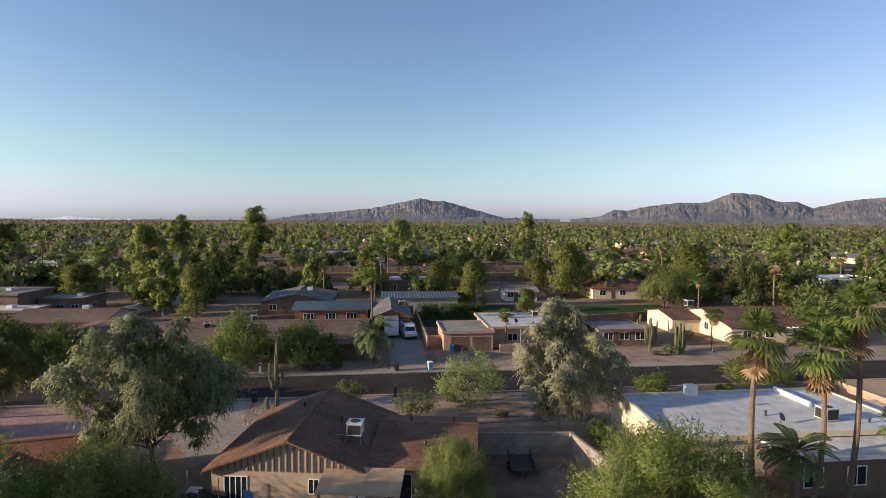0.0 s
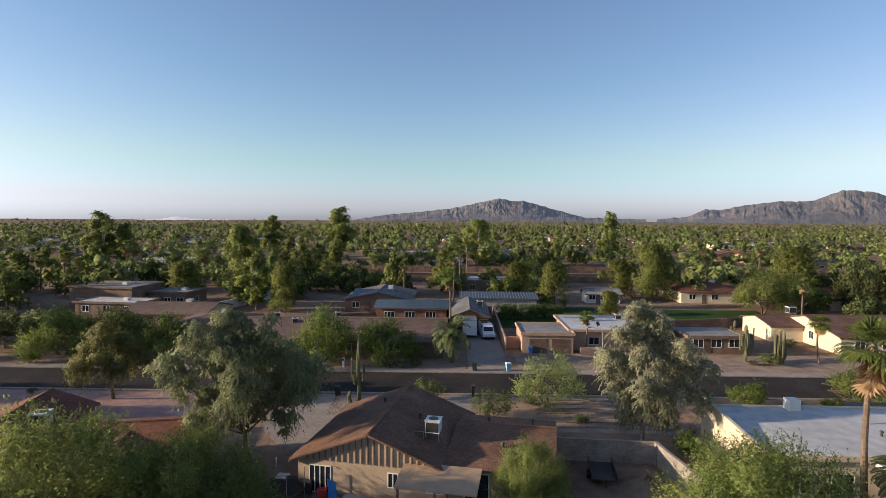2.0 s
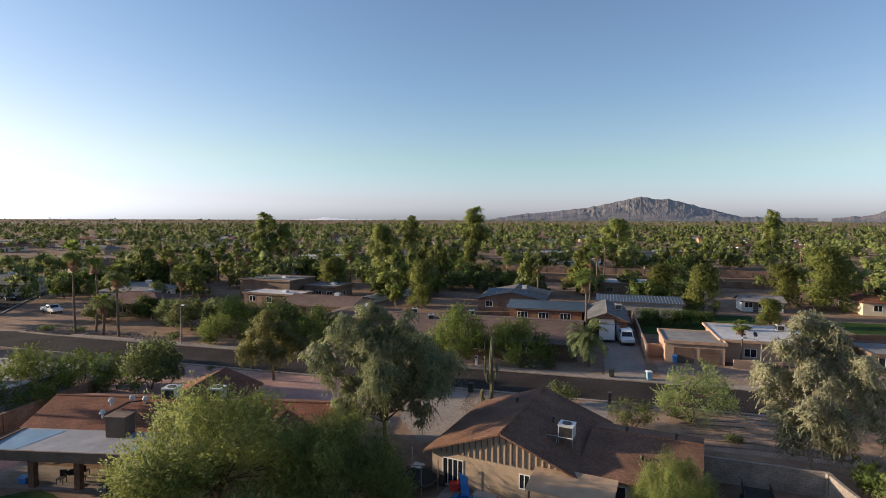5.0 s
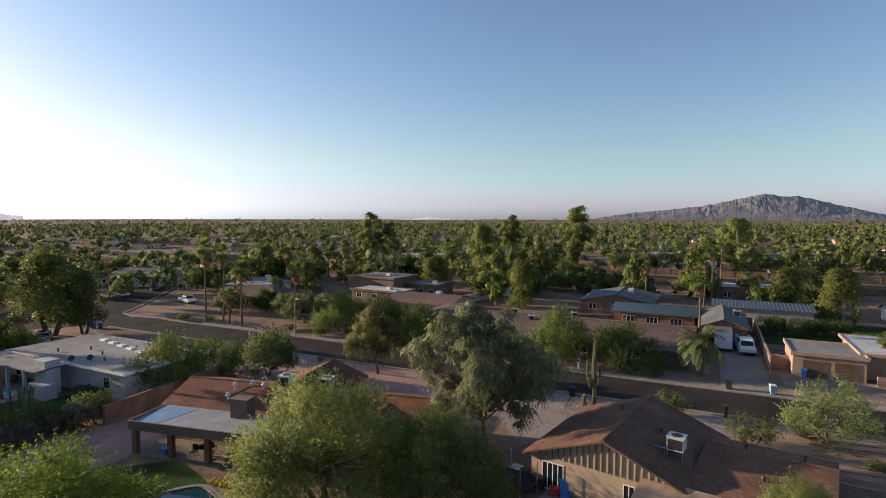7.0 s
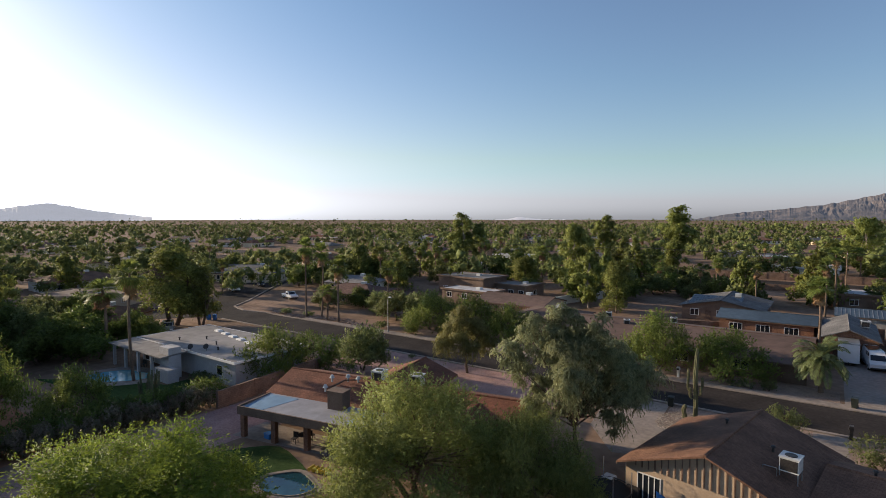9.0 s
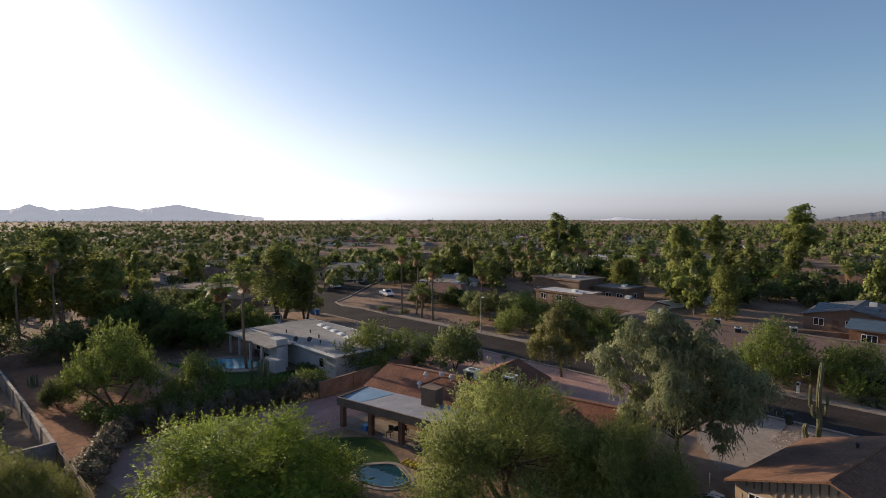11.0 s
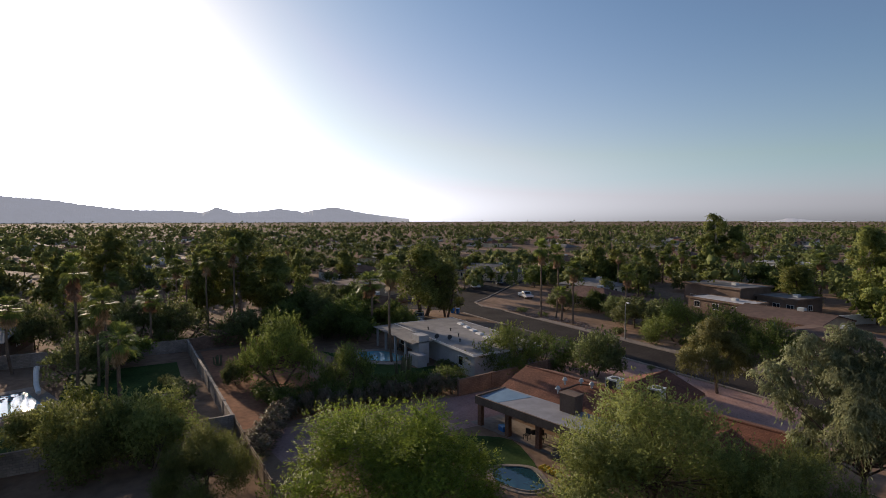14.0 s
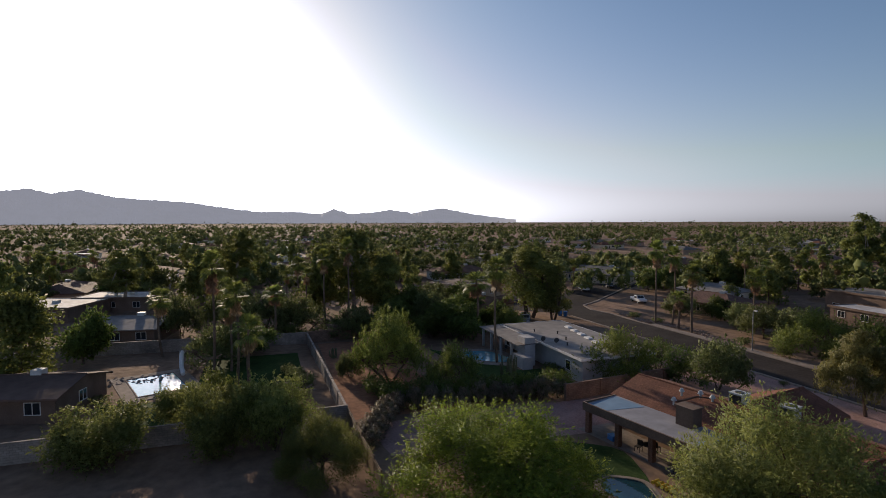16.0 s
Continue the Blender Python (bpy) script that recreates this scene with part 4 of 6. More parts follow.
def far_woods(name, label, r0, r1, step, clumps, n, leaf, hmax, seed, az0=-52, az1=117, palms=0.14):
    """Countless distant trees as one mass of leaf clumps, with open lanes and roofs between."""
    rng = np.random.default_rng(seed)
    area = radians(az1 - az0) / 2 * (r1 ** 2 - r0 ** 2)
    m = int(area / step ** 2)
    a = radians(az0) + rng.random(m) * radians(az1 - az0)
    r = np.sqrt(r0 ** 2 + rng.random(m) * (r1 ** 2 - r0 ** 2))
    x, y = -r * np.sin(a), r * np.cos(a)
    keep = ~((y > 173) & (y < 205)) & ~((x > -62) & (x < 42) & (y < 205) & (y > 0))
    keep &= ~((np.abs((x * 0.78 + y * 0.62) % 95 - 8) < 7) & (r < 500) & (x < -90))
    x, y, r = x[keep], y[keep], r[keep]
    m = len(x)
    h = np.clip(rng.gamma(4.5, hmax / 4.5, m), 3.5, hmax * 2.4)
    rad = np.clip(h * rng.uniform(0.34, 0.62, m), 2.0, 6.5)
    slim = rng.random(m) < palms
    rad[slim] = 1.7
    h[slim] *= 1.25
    # each crown is a heap of rough clumps with loose leaves over them
    k = np.repeat(np.arange(m), clumps)
    d = unit(rng.normal(size=(len(k), 3)))
    d[:, 2] = np.abs(d[:, 2]) - 0.25
    low = np.where(slim, 0.8, 0.1)[k]
    mid = np.stack([x[k] + d[:, 0] * 0.62 * rad[k], y[k] + d[:, 1] * 0.62 * rad[k], h[k] * (low + (1 - low) * (0.42 + 0.42 * d[:, 2]))], 1)
    cr = np.minimum(rad[k], 4.6) * rng.uniform(0.38, 0.66, len(k)) * (1.75 / clumps ** 0.35)
    U, T3 = OCTA, OCTA_F
    v = mid[:, None] + (U[None] * rng.uniform(0.55, 1.1, (len(k), len(U), 1)) + rng.normal(size=(len(k), len(U), 3)) * 0.2) * (0.68 * cr[:, None, None])
    V1 = v.reshape(-1, 3)
    V1[:, 2] = np.maximum(V1[:, 2], 0.15)
    F1_ = (np.arange(len(k))[:, None, None] * len(U) + T3[None]).reshape(-1, 3)
    N1 = unit(np.tile(U, (len(k), 1)) + 0.7 * np.repeat(d, len(U), 0) + rng.normal(size=V1.shape) * 0.35)
    j = rng.integers(0, len(k), m * n)
    e = unit(rng.normal(size=(len(j), 3)) + (0, 0, 0.3))
    V2, F2_, N2 = leaves(mid[j] + e * (cr[j] * rng.uniform(0.55, 1.2, len(j)))[:, None], leaf * (cr[j] / cr.mean())[:, None] ** 0.4, 0.6, 0.0, rng, e + 0.6 * d[j])
    V2[:, 2] = np.maximum(V2[:, 2], 0.1)
    me = mesh(name, np.concatenate([V1, V2]), F1_.tolist() + (F2_ + len(V1)).tolist())
    ob = part(name, soft_normals(me, np.concatenate([N1, N2])), "woods")
    return tagged(ob, label, "trees", kind="stuff")


far_woods("far_woods", "dense green suburban trees and palms in the distance", 140, 300, 9.4, 12, 270, 0.29, 6.2, 11)
far_woods("far_woods", "dense green suburban trees and palms in the distance", 300, 620, 11.6, 7, 44, 0.55, 6.6, 12)
far_woods("far_woods", "dense green suburban trees and palms in the distance", 620, 1300, 16, 4, 9, 1.0, 6.6, 13)
far_woods("far_woods", "hazy green treetops running to the horizon", 1300, 3600, 42, 3, 0, 1.0, 6.5, 14)


# ---- template trees, kept out of sight under the ground until they are planted, then removed ----
# crown lobes: across, away, up, radius
WILLOW = ((-1.2, 0.4, 11.4, 1.8), (1.2, -0.6, 10.4, 1.9), (-4.0, 0.2, 9.7, 2.1), (-5.8, -0.5, 8.2, 1.7), (-0.5, -1.4, 8.4, 2.6), (2.6, 0.6, 8.2, 2.2), (4.6, -0.3, 6.9, 2.2), (3.6, -1.4, 5.2, 1.9),
          (-3.6, -1.0, 4.2, 1.6), (-2.4, 0.8, 6.8, 2.1), (1.0, -2.0, 5.6, 1.5), (0.6, 3.0, 8.2, 2.4), (-2.4, 3.0, 8.6, 2.1), (3.0, 3.2, 7.0, 2.2), (-0.6, -3.6, 7.2, 2.0), (-4.8, 0.8, 6.4, 1.4),
          (-3.0, 1.6, 5.0, 1.5), (4.4, 1.4, 5.4, 1.7), (2.0, 2.0, 5.0, 1.5),
          (-3.4, -0.4, 3.2, 1.3), (2.4, -1.2, 3.6, 1.3), (0.2, 1.4, 4.4, 1.6), (-1.4, -1.6, 5.0, 1.6), (1.2, 0.2, 6.4, 1.8), (-1.8, -0.6, 10.0, 1.4))
GREYGUM = ((-0.5, 0.0, 12.0, 1.5), (1.3, 0.4, 10.6, 1.8), (-1.5, -0.4, 9.8, 1.8), (3.1, 0.0, 8.5, 1.7), (4.8, 0.5, 6.9, 1.5), (0.3, -1.0, 7.7, 2.2), (-2.7, 0.3, 7.0, 1.9), (2.1, -0.8, 5.3, 1.9),
           (4.3, -0.4, 4.8, 1.4), (-2.2, -0.5, 4.2, 1.8), (0.0, -0.6, 3.0, 1.8), (0.4, 2.6, 8.6, 2.0), (-1.2, 2.8, 6.0, 1.9), (2.2, 2.6, 6.6, 1.9), (0.2, -2.8, 5.6, 1.8), (1.8, -0.4, 3.0, 1.5), (-1.6, 0.4, 2.2, 1.4), (3.4, 0.2, 6.4, 1.5))
T = dict(
    nearmesquite=tree("mesquite", "spreading feathery green mesquite tree", "vase", 8, 6, 88000, 0.088, "mesquite", bole=0.05, seed=31, trunks=3, aspect=0.36),
    nearlime=tree("palo_verde", "bright yellow-green feathery tree with upright shoots", "vase", 6.5, 6, 84000, 0.09, "nearlime", bole=0.05, seed=32, trunks=3, aspect=0.34),
    mesquite=tree("mesquite", "spreading feathery green mesquite tree", "vase", 8, 6, 17000, 0.15, "mesquite", bole=0.06, seed=1, trunks=3, aspect=0.42),
    lime=tree("palo_verde", "bright yellow-green feathery palo verde tree", "vase", 6.5, 6, 20000, 0.135, "lime", bole=0.05, seed=2, trunks=3, aspect=0.4),
    willow=lobed_tree("willow", "weeping grey-green willow with hanging branches", WILLOW, 13, 125000, 0.11, "willow", "bark", 3.4, 1.1, 3),
    drooping=tree("pepper_tree", "drooping olive-brown pepper tree with a slim trunk", "weeping", 9, 3.6, 20000, 0.15, "pepper", bole=0.22, seed=4, aspect=0.34),
    olive=lobed_tree("eucalyptus", "tall grey-green eucalyptus with pale branches", GREYGUM, 13.5, 84000, 0.115, "olive", "palebark", 4.5, 0.6, 5, 0.42),
    palo=tree("palo_verde", "bright green palo verde with several thin trunks", "vase", 6.6, 4, 13000, 0.11, "feather", bole=0.05, seed=6, trunks=4, aspect=0.3),
    round=tree("broadleaf_tree", "dense round dark green broadleaf tree", "round", 6, 3.5, 10000, 0.16, "darkleaf", bole=0.04, seed=7, aspect=0.55),
    dusty=tree("broadleaf_tree", "dusty grey-green spreading tree", "vase", 6.5, 4.5, 12000, 0.16, "dusty", bole=0.05, seed=8, trunks=2, aspect=0.5),
    pine=tree("pine_tree", "yellow-green pine with layered clumps of needles", "pine", 11, 4.5, 14000, 0.2, "pine", bole=0.04, seed=9, aspect=0.5, fat=1.3),
    euca=tree("eucalyptus", "tall open eucalyptus with gaps in its crown", "tall", 18, 6, 17000, 0.23, "euca", bark="palebark", bole=0.06, seed=10, aspect=0.5),
    euca2=tree("eucalyptus", "tall slender eucalyptus with a lumpy crown", "tall", 22, 5, 16000, 0.23, "euca", bark="palebark", bole=0.3, seed=20, aspect=0.5),
    gold=tree("eucalyptus", "tall golden-green tree with an open layered crown", "tall", 15, 6, 18000, 0.18, "pine", bark="bark", bole=0.16, seed=51, trunks=2, aspect=0.5),
    shrub=tree("shrub", "low rounded green desert shrub", "round", 2.4, 2.0, 3500, 0.085, "dusty", bole=0.02, seed=11, trunks=3, aspect=0.4),
    limeshrub=tree("shrub", "low bright green leafy shrub", "round", 3, 2.2, 5000, 0.1, "lime", bole=0.02, seed=12, trunks=3, aspect=0.4),
    hedge=tree("oleander_shrub", "tall dark oleander bush in a hedge", "round", 3, 2.0, 3200, 0.11, "darkleaf", bole=0.02, seed=13, trunks=3, aspect=0.35),
    bloom=tree("oleander_shrub", "flowering oleander bush with pale pink blooms", "round", 2.6, 1.7, 3200, 0.1, "bloom", bole=0.02, seed=14, trunks=3, aspect=0.5),
    farround=tree("broadleaf_tree", "dense round green garden tree", "round", 6.5, 4.2, 3400, 0.3, "darkleaf", bole=0.04, seed=41, aspect=0.6),
    fardusty=tree("broadleaf_tree", "dusty olive-green garden tree", "vase", 7, 5, 3600, 0.3, "dusty", bole=0.05, seed=42, trunks=2, aspect=0.6),
    farpine=tree("pine_tree", "yellow-green pine in a garden", "pine", 10, 4.5, 3600, 0.34, "pine", bole=0.04, seed=43, aspect=0.6),
    farmesquite=tree("mesquite", "spreading green garden tree", "vase", 7, 5.4, 3800, 0.29, "mesquite", bole=0.05, seed=45, trunks=2, aspect=0.55),
    fareuca=tree("eucalyptus", "tall eucalyptus among the houses", "tall", 14, 4.5, 4200, 0.36, "euca", bark="palebark", bole=0.1, seed=46, aspect=0.55),
    farfan=fan_palm(10, 47, 0.3, 1.9, 26),
    nearround=tree("broadleaf_tree", "dense bushy yellow-green tree against the light", "round", 6, 4, 26000, 0.11, "mesquite", bole=0.03, seed=71, trunks=2, aspect=0.5, fat=1.05),
    fan1=fan_palm(11, 21), fan2=fan_palm(9, 22, 0.5, 2.1), fan3=fan_palm(5, 23, 0.35, 1.7, 34),
    date=date_palm(3.2, 24, 3.4, 58), date2=date_palm(5, 25, 2.6, 36),
)

# near yards
plant(T["willow"], -16.8, 42.7, 13, 1, 21.5)
plant(T["olive"], 16.5, 47.3, 13.5, 1, -19.2)
plant(T["palo"], 9.9, 57.1, 6.6, 4.0)
plant(T["nearmesquite"], -23.0, 28.9, 9.0, 7.4, 20)
plant(T["nearmesquite"], -15.6, 31.0, 7.4, 4.8, 130)
plant(T["nearlime"], -34.9, 15.2, 6.4, 8.6, 70)
plant(T["nearmesquite"], 18.0, 30.6, 7.3, 6.2, 200)
plant(T["nearmesquite"], 5.0, 34.7, 5.6, 2.8, 15, "dense bright green leafy shrub as tall as the eaves")
plant(T["nearmesquite"], -41.5, 4.0, 5.2, 3.6, 33, "sunlit yellow-green spreading tree beside the fence")
plant(T["shrub"], -2.9, 58.6, 2.6, 1.7)
plant(T["shrub"], 3.8, 53.7, 2.8, 2.4)
plant(T["limeshrub"], 30.8, 57.0, 3.2, 2.4)
plant(T["mesquite"], 44.8, 58.6, 4.6, 4.4)
plant(T["hedge"], 20.0, 44.6, 2.6, 2.0, label="dark shrub beside the white house")
plant(T["limeshrub"], 40.0, 57.5, 1.4, 1.2)
plant(T["limeshrub"], 42.3, 57.0, 1.6, 1.2)
plant(T["fan1"], 26.0, 34.0, 12.4, 2.3, 10)
plant(T["fan2"], 30.3, 33.7, 11.2, 2.3, 80)
plant(T["fan1"], 33.4, 34.0, 14.0, 2.2, 200)
plant(T["fan2"], 52, 58.2, 8.4, 2.2)
plant(T["fan3"], 36.5, 42.5 - 9.5, 6.0, 1.9)
plant(T["date2"], 28.0, 32.6, 4.4, 2.7)
# the yards to the left
plant(T["drooping"], -37.8, 57.7, 8.8, 4.2)
plant(T["lime"], -57.0, 42.0, 6.2, 5.6, 100, "pale green feathery tree beside the white house")
plant(T["dusty"], -49.5, 50.6, 6.6, 3.7, label="grey-green tree with several dark trunks")
plant(T["hedge"], -58.5, 49.5, 4.6, 2.2)
plant(T["hedge"], -55.2, 50.0, 4.4, 2.2)
plant(T["hedge"], -53.0, 47.6, 2.4, 1.8)
plant(T["gold"], -98.9, 51.6, 14.8, 9.4, 50, "large yellow-green eucalyptus with an open crown")
plant(T["gold"], -95.5, 55.0, 11.5, 5.5, 10)
plant(T["fan1"], -69.0, 30.8, 13.3, 2.0)
plant(T["fan2"], -86.7, 34.7, 9.5, 2.8)
plant(T["fan1"], -85.6, 71.6, 14.3, 2.0)
plant(T["fan1"], -83.8, 74.0, 13.4, 2.0)
plant(T["fan1"], -76.5, 71.8, 10.8, 2.2)
plant(T["fan3"], -80.4, 72.4, 5.6, 2.0)
plant(T["fan2"], -72.9, 82.2, 9.8, 2.0)
plant(T["dusty"], -69, 80, 6.0, 4.6)
plant(T["dusty"], -63, 82, 6.2, 5.2)
plant(T["dusty"], -76.5, 84, 5.0, 3.6)
plant(T["dusty"], -90, 82, 5.6, 4.0)
plant(T["round"], -84, 86, 5.0, 3.6)
plant(T["lime"], -57, 76.0, 6.8, 6.0)
plant(T["lime"], -49.5, 77.0, 6.8, 6.0)
plant(T["lime"], -42.5, 77.5, 5.8, 4.8)
plant(T["lime"], -18.5, 73.5, 7.6, 5.0, 60, "dense bright green tree in the front yard")
plant(T["lime"], -10.2, 75.0, 6.0, 5.4, 200, "broad dense green tree in the front yard")
plant(T["date"], -0.6, 74.6, 4.0, 3.4)
plant(T["fan1"], -1.3, 89.8, 10.6, 2.0)
plant(T["mesquite"], -31.5, 73.5, 4.5, 3.0)
# behind the pool yard and along the back fence
plant(T["lime"], -65.8, 14.7, 8.8, 5.2, 10, "sunlit feathery green tree in a bare yard")
plant(T["dusty"], -68.5, 10.1, 3.4, 1.9)
plant(T["lime"], -60.0, 21.2, 5.4, 3.8, 150)
plant(T["round"], -88, 27, 6.0, 4.4)
plant(T["round"], -94, 33, 7.0, 5.0)
plant(T["round"], -84, 20, 5.0, 4.0)
plant(T["round"], -84.5, 31.5, 6.2, 4.4)
plant(T["round"], -91.5, 40.0, 5.6, 4.4)
plant(T["dusty"], -99.0, 30.5, 7.2, 5.0)
plant(T["round"], -101.0, 37.5, 6.2, 4.6)
plant(T["lime"], -86.0, 40.5, 4.6, 3.6)
plant(T["dusty"], -110.0, 33.0, 7.4, 5.0)
plant(T["round"], -116.0, 42.0, 6.6, 5.0)
plant(T["dusty"], -92.0, 14.0, 6.0, 4.6)
plant(T["round"], -96, 22, 6.5, 4.4)
plant(T["euca"], -114.8, 18.3, 19.5, 9.8, 0)
plant(T["euca"], -111.0, 24, 14.0, 6.5)
plant(T["euca"], -118, 12, 16.0, 7.2)
plant(T["fan1"], -104, 15, 15.0, 1.9)
plant(T["fan1"], -106, 11, 13.0, 1.9)
plant(T["round"], -104, 26, 8.0, 5.0)
plant(T["dusty"], -97, 6, 7.5, 5.0)
plant(T["dusty"], -105, 0, 8.0, 5.0)
plant(T["dusty"], -112, -6, 9.0, 5.0)
plant(T["limeshrub"], -92, 5.0, 3.0, 2.4)
plant(T["round"], -86, -2, 5.2, 4.0)
plant(T["fan2"], -95, 1.5, 8.0, 2.2)
plant(T["nearround"], -50.4, -13.0, 5.3, 4.4, label="yellow-green backlit bushy tree")
plant(T["nearround"], -49.2, -4.4, 6.5, 3.6)
plant(T["nearround"], -48.6, 0.6, 6.8, 3.7)
plant(T["nearround"], -56.4, -7.6, 4.6, 2.8)
plant(T["limeshrub"], -60.2, -5.5, 4.6, 2.6)
plant(T["fan1"], -68.7, -3.4, 11.4, 1.9)
plant(T["fan3"], -65.1, -1.8, 7.6, 2.1)
plant(T["fan1"], -72.1, -6.2, 14.6, 1.9)
plant(T["fan2"], -76.5, -4.4, 9.0, 2.0)
plant(T["dusty"], -80, -6.5, 6.5, 4.6)
plant(T["fan2"], -88.0, -14.5, 8.8, 2.2)
plant(T["fan2"], -94, -6, 9.4, 2.0)
plant(T["pine"], -74.3, -27.0, 11.5, 5.6, label="broad backlit tree with golden-green leaves")
plant(T["round"], -86.8, -24.2, 8.3, 4.0)
plant(T["dusty"], -103, -14, 8.0, 4.6)
plant(T["euca2"], -150, -6, 18.5, 6.5)
plant(T["euca2"], -136, -30, 14.0, 6.5)
# across the street and behind
plant(T["pine"], 21.9, 120.4, 10.4, 4.2)
plant(T["pine"], 14.9, 131.0, 9.2, 4.4)
plant(T["pine"], 49.3, 137.7, 13.6, 6.6)
plant(T["pine"], 42, 141, 9.5, 4.6)
plant(T["euca2"], -45.4, 205.8, 25.4, 8.3)
plant(T["euca"], -55.0, 135.7, 19.5, 6.8)
plant(T["pine"], -36.3, 112.3, 10.4, 4.0)
plant(T["pine"], -65.7, 127.6, 9.4, 4.8)
plant(T["mesquite"], 66, 117.6, 9.3, 6.4)
plant(T["mesquite"], 73, 119, 8.8, 6.0)
plant(T["dusty"], 74.5, 84.0, 7.4, 5.2)
plant(T["euca"], 9.9, 232.0, 21.2, 10.4)
plant(T["dusty"], 89.7, 121.0, 12.0, 6.0, label="tall sparse brown-leaved tree")
plant(T["pine"], 79, 128, 13.6, 6.6)
plant(T["euca"], 171.6, 209.8, 20.3, 10.4)
plant(T["euca2"], 57.9, 207.7, 24.1, 6.0)
plant(T["euca2"], -71.4, 205.4, 21.9, 6.0)
plant(T["euca2"], -112.5, 168.9, 22.8, 6.5)
plant(T["euca2"], -107, 172, 19.0, 5.5)
plant(T["round"], 31.5, 73.6 + 18, 3.4, 2.6)
plant(T["dusty"], 31.0, 86.0, 6.4, 3.4)
plant(T["fan1"], 19.4, 81.2, 5.6, 1.5)
plant(T["fan2"], 51, 63.5 + 13, 5.8, 1.7)
plant(T["euca"], 118, 105, 12.0, 6.5)
plant(T["round"], 96, 100, 6.4, 4.4)
plant(T["pine"], 32, 113, 5.0, 3.0)
for k in range(7):
    plant(T["hedge"], 8.6 + k * 1.9, 106.6 + k * 0.5, 3.6 - 0.1 * k, 1.9)
# oleander hedge between the yards
for k in range(13):
    plant(T["hedge"], -54.0 - k * 0.2 + 0.4 * math.sin(k * 3), 32.6 - k * 1.6, 2.8 + 0.3 * math.sin(k * 2.1), 2.0)
for k in range(4):
    plant(T["hedge"], -56.0 - k * 1.7, 13.0 - k * 0.3, 2.4, 1.9)
for k in range(5):
    plant(T["bloom"], -52.8 + k * 1.5, 11.6 - k * 0.8, 2.6 - 0.15 * k, 1.8)
for k in range(11):
    plant(T["bloom"], -52.9 - k * 0.16, 31 - k * 1.8, 2.5 + 0.3 * math.sin(k * 1.7), 1.3)

# scattered garden trees between the houses
rng = np.random.default_rng(44)
KINDS = ("farround", "fardusty", "farpine", "farmesquite", "farfan", "fan2", "farround", "fardusty", "fareuca", "farfan", "farmesquite")
LOTS = ((-130, -40, 100, 166, 62), (-56, 34, 127, 168, 40), (60, 190, 100, 168, 44), (-200, -125, 20, 120, 50), (-220, -112, -75, 20, 85), (-130, 60, 203, 240, 34))
for x0, x1, y0, y1, count in LOTS:
    for k in range(count):
        x, y = rng.uniform(x0, x1), rng.uniform(y0, y1)
        kind = KINDS[rng.integers(0, len(KINDS))]
        lane = abs((y - 78) - (x + 114) * -1.28) < 9
        house = any(a < x < b and c < y < d for a, b, c, d in ((-94, -50, 90, 138), (-40, 8, 70, 131), (48, 76, 76, 101), (9, 31, 78, 98), (100, 124, 110, 131), (-145, -92, 28, 62), (-150, -99, -48, -16)))
        if lane or house:
            continue
        s = rng.uniform(0.75, 1.2)
        plant(T[kind], x, y, min(T[kind]["h"] * s, 13), T[kind]["r"] * s * (0.8 if kind == "fareuca" else 1))
for ob in T.values():
    for o in (*ob.children_recursive, ob):
        bpy.data.objects.remove(o)


# ---- yards, drives, lawns, pools ----
def blob(cx, cy, rx, ry, n=20, wob=0.12, ph=0.0):
    return [(cx + rx * math.cos(6.2832 * k / n) * (1 + wob * math.sin(2 * 6.2832 * k / n + ph)), cy + ry * math.sin(6.2832 * k / n) * (1 + wob * math.cos(3 * 6.2832 * k / n + ph))) for k in range(n)]


sheet("yard_pink", [(-56, 47), (-46, 47.5), (-24, 49), (-20, 60.3), (-57, 60.3)], 0.012, "pinkgravel", 0, "pinkish crushed gravel front yard")
sheet("drive_concrete", [(-14.8, 45), (-11.2, 46), (-9.6, 51), (-13.2, 54), (-13.6, 60.3), (-20, 60.3), (-18.5, 50)], 0.02, "concrete", 0, "pale concrete driveway by the saguaro")
sheet("yard_gravel", [(-13, 54), (-9, 50.5), (22, 50), (22, 60.3), (-13.4, 60.3)], 0.014, "gravel", 0, "brown gravel front yard with low ridges")
sheet("yard_gravel", rect(-60, 1.2, 71.1, 76.0), 0.014, "gravel", 0, "tan gravel front yard across the street")
sheet("yard_gravel", rect(16, 90, 71.1, 80.5), 0.014, "gravel", 0, "tan gravel front yard across the street")
sheet("drive_concrete", rect(1.6, 7.0, 71.0, 94), 0.02, "concrete", 0, "concrete driveway leading to the van")
sheet("drive_brick", rect(8.4, 17.8, 71.0, 80.2), 0.02, "gravel", 0, "pinkish paved garage driveway")
sheet("path_concrete", rect(-0.9, 1.7, 52, 60.3), 0.02, "concrete", 0, "narrow concrete front path")
sheet("drive_alley", [(-52, 9), (-44, 10), (-42.6, 40), (-51.5, 40)], 0.016, "pinkgravel", 0, "dusty gravel side drive in shade")
sheet("lawn_back", blob(-37.3, 25.6, 4.6, 3.4), 0.03, "lawn", 0, "shaded green back lawn")
sheet("lawn_pool", [(-80, 24), (-55, 27), (-55, 36.4), (-64.4, 35), (-64.2, 32.4), (-70, 30)], 0.02, "lawn", 0, "green lawn beside the swimming pool")
sheet("lawn_far", rect(8.2, 31, 99, 123), 0.02, "lawn", 0, "green back lawn behind the peach house")
sheet("lawn_far", rect(44, 66, 106, 121), 0.02, "lawn", 0, "green back lawn")
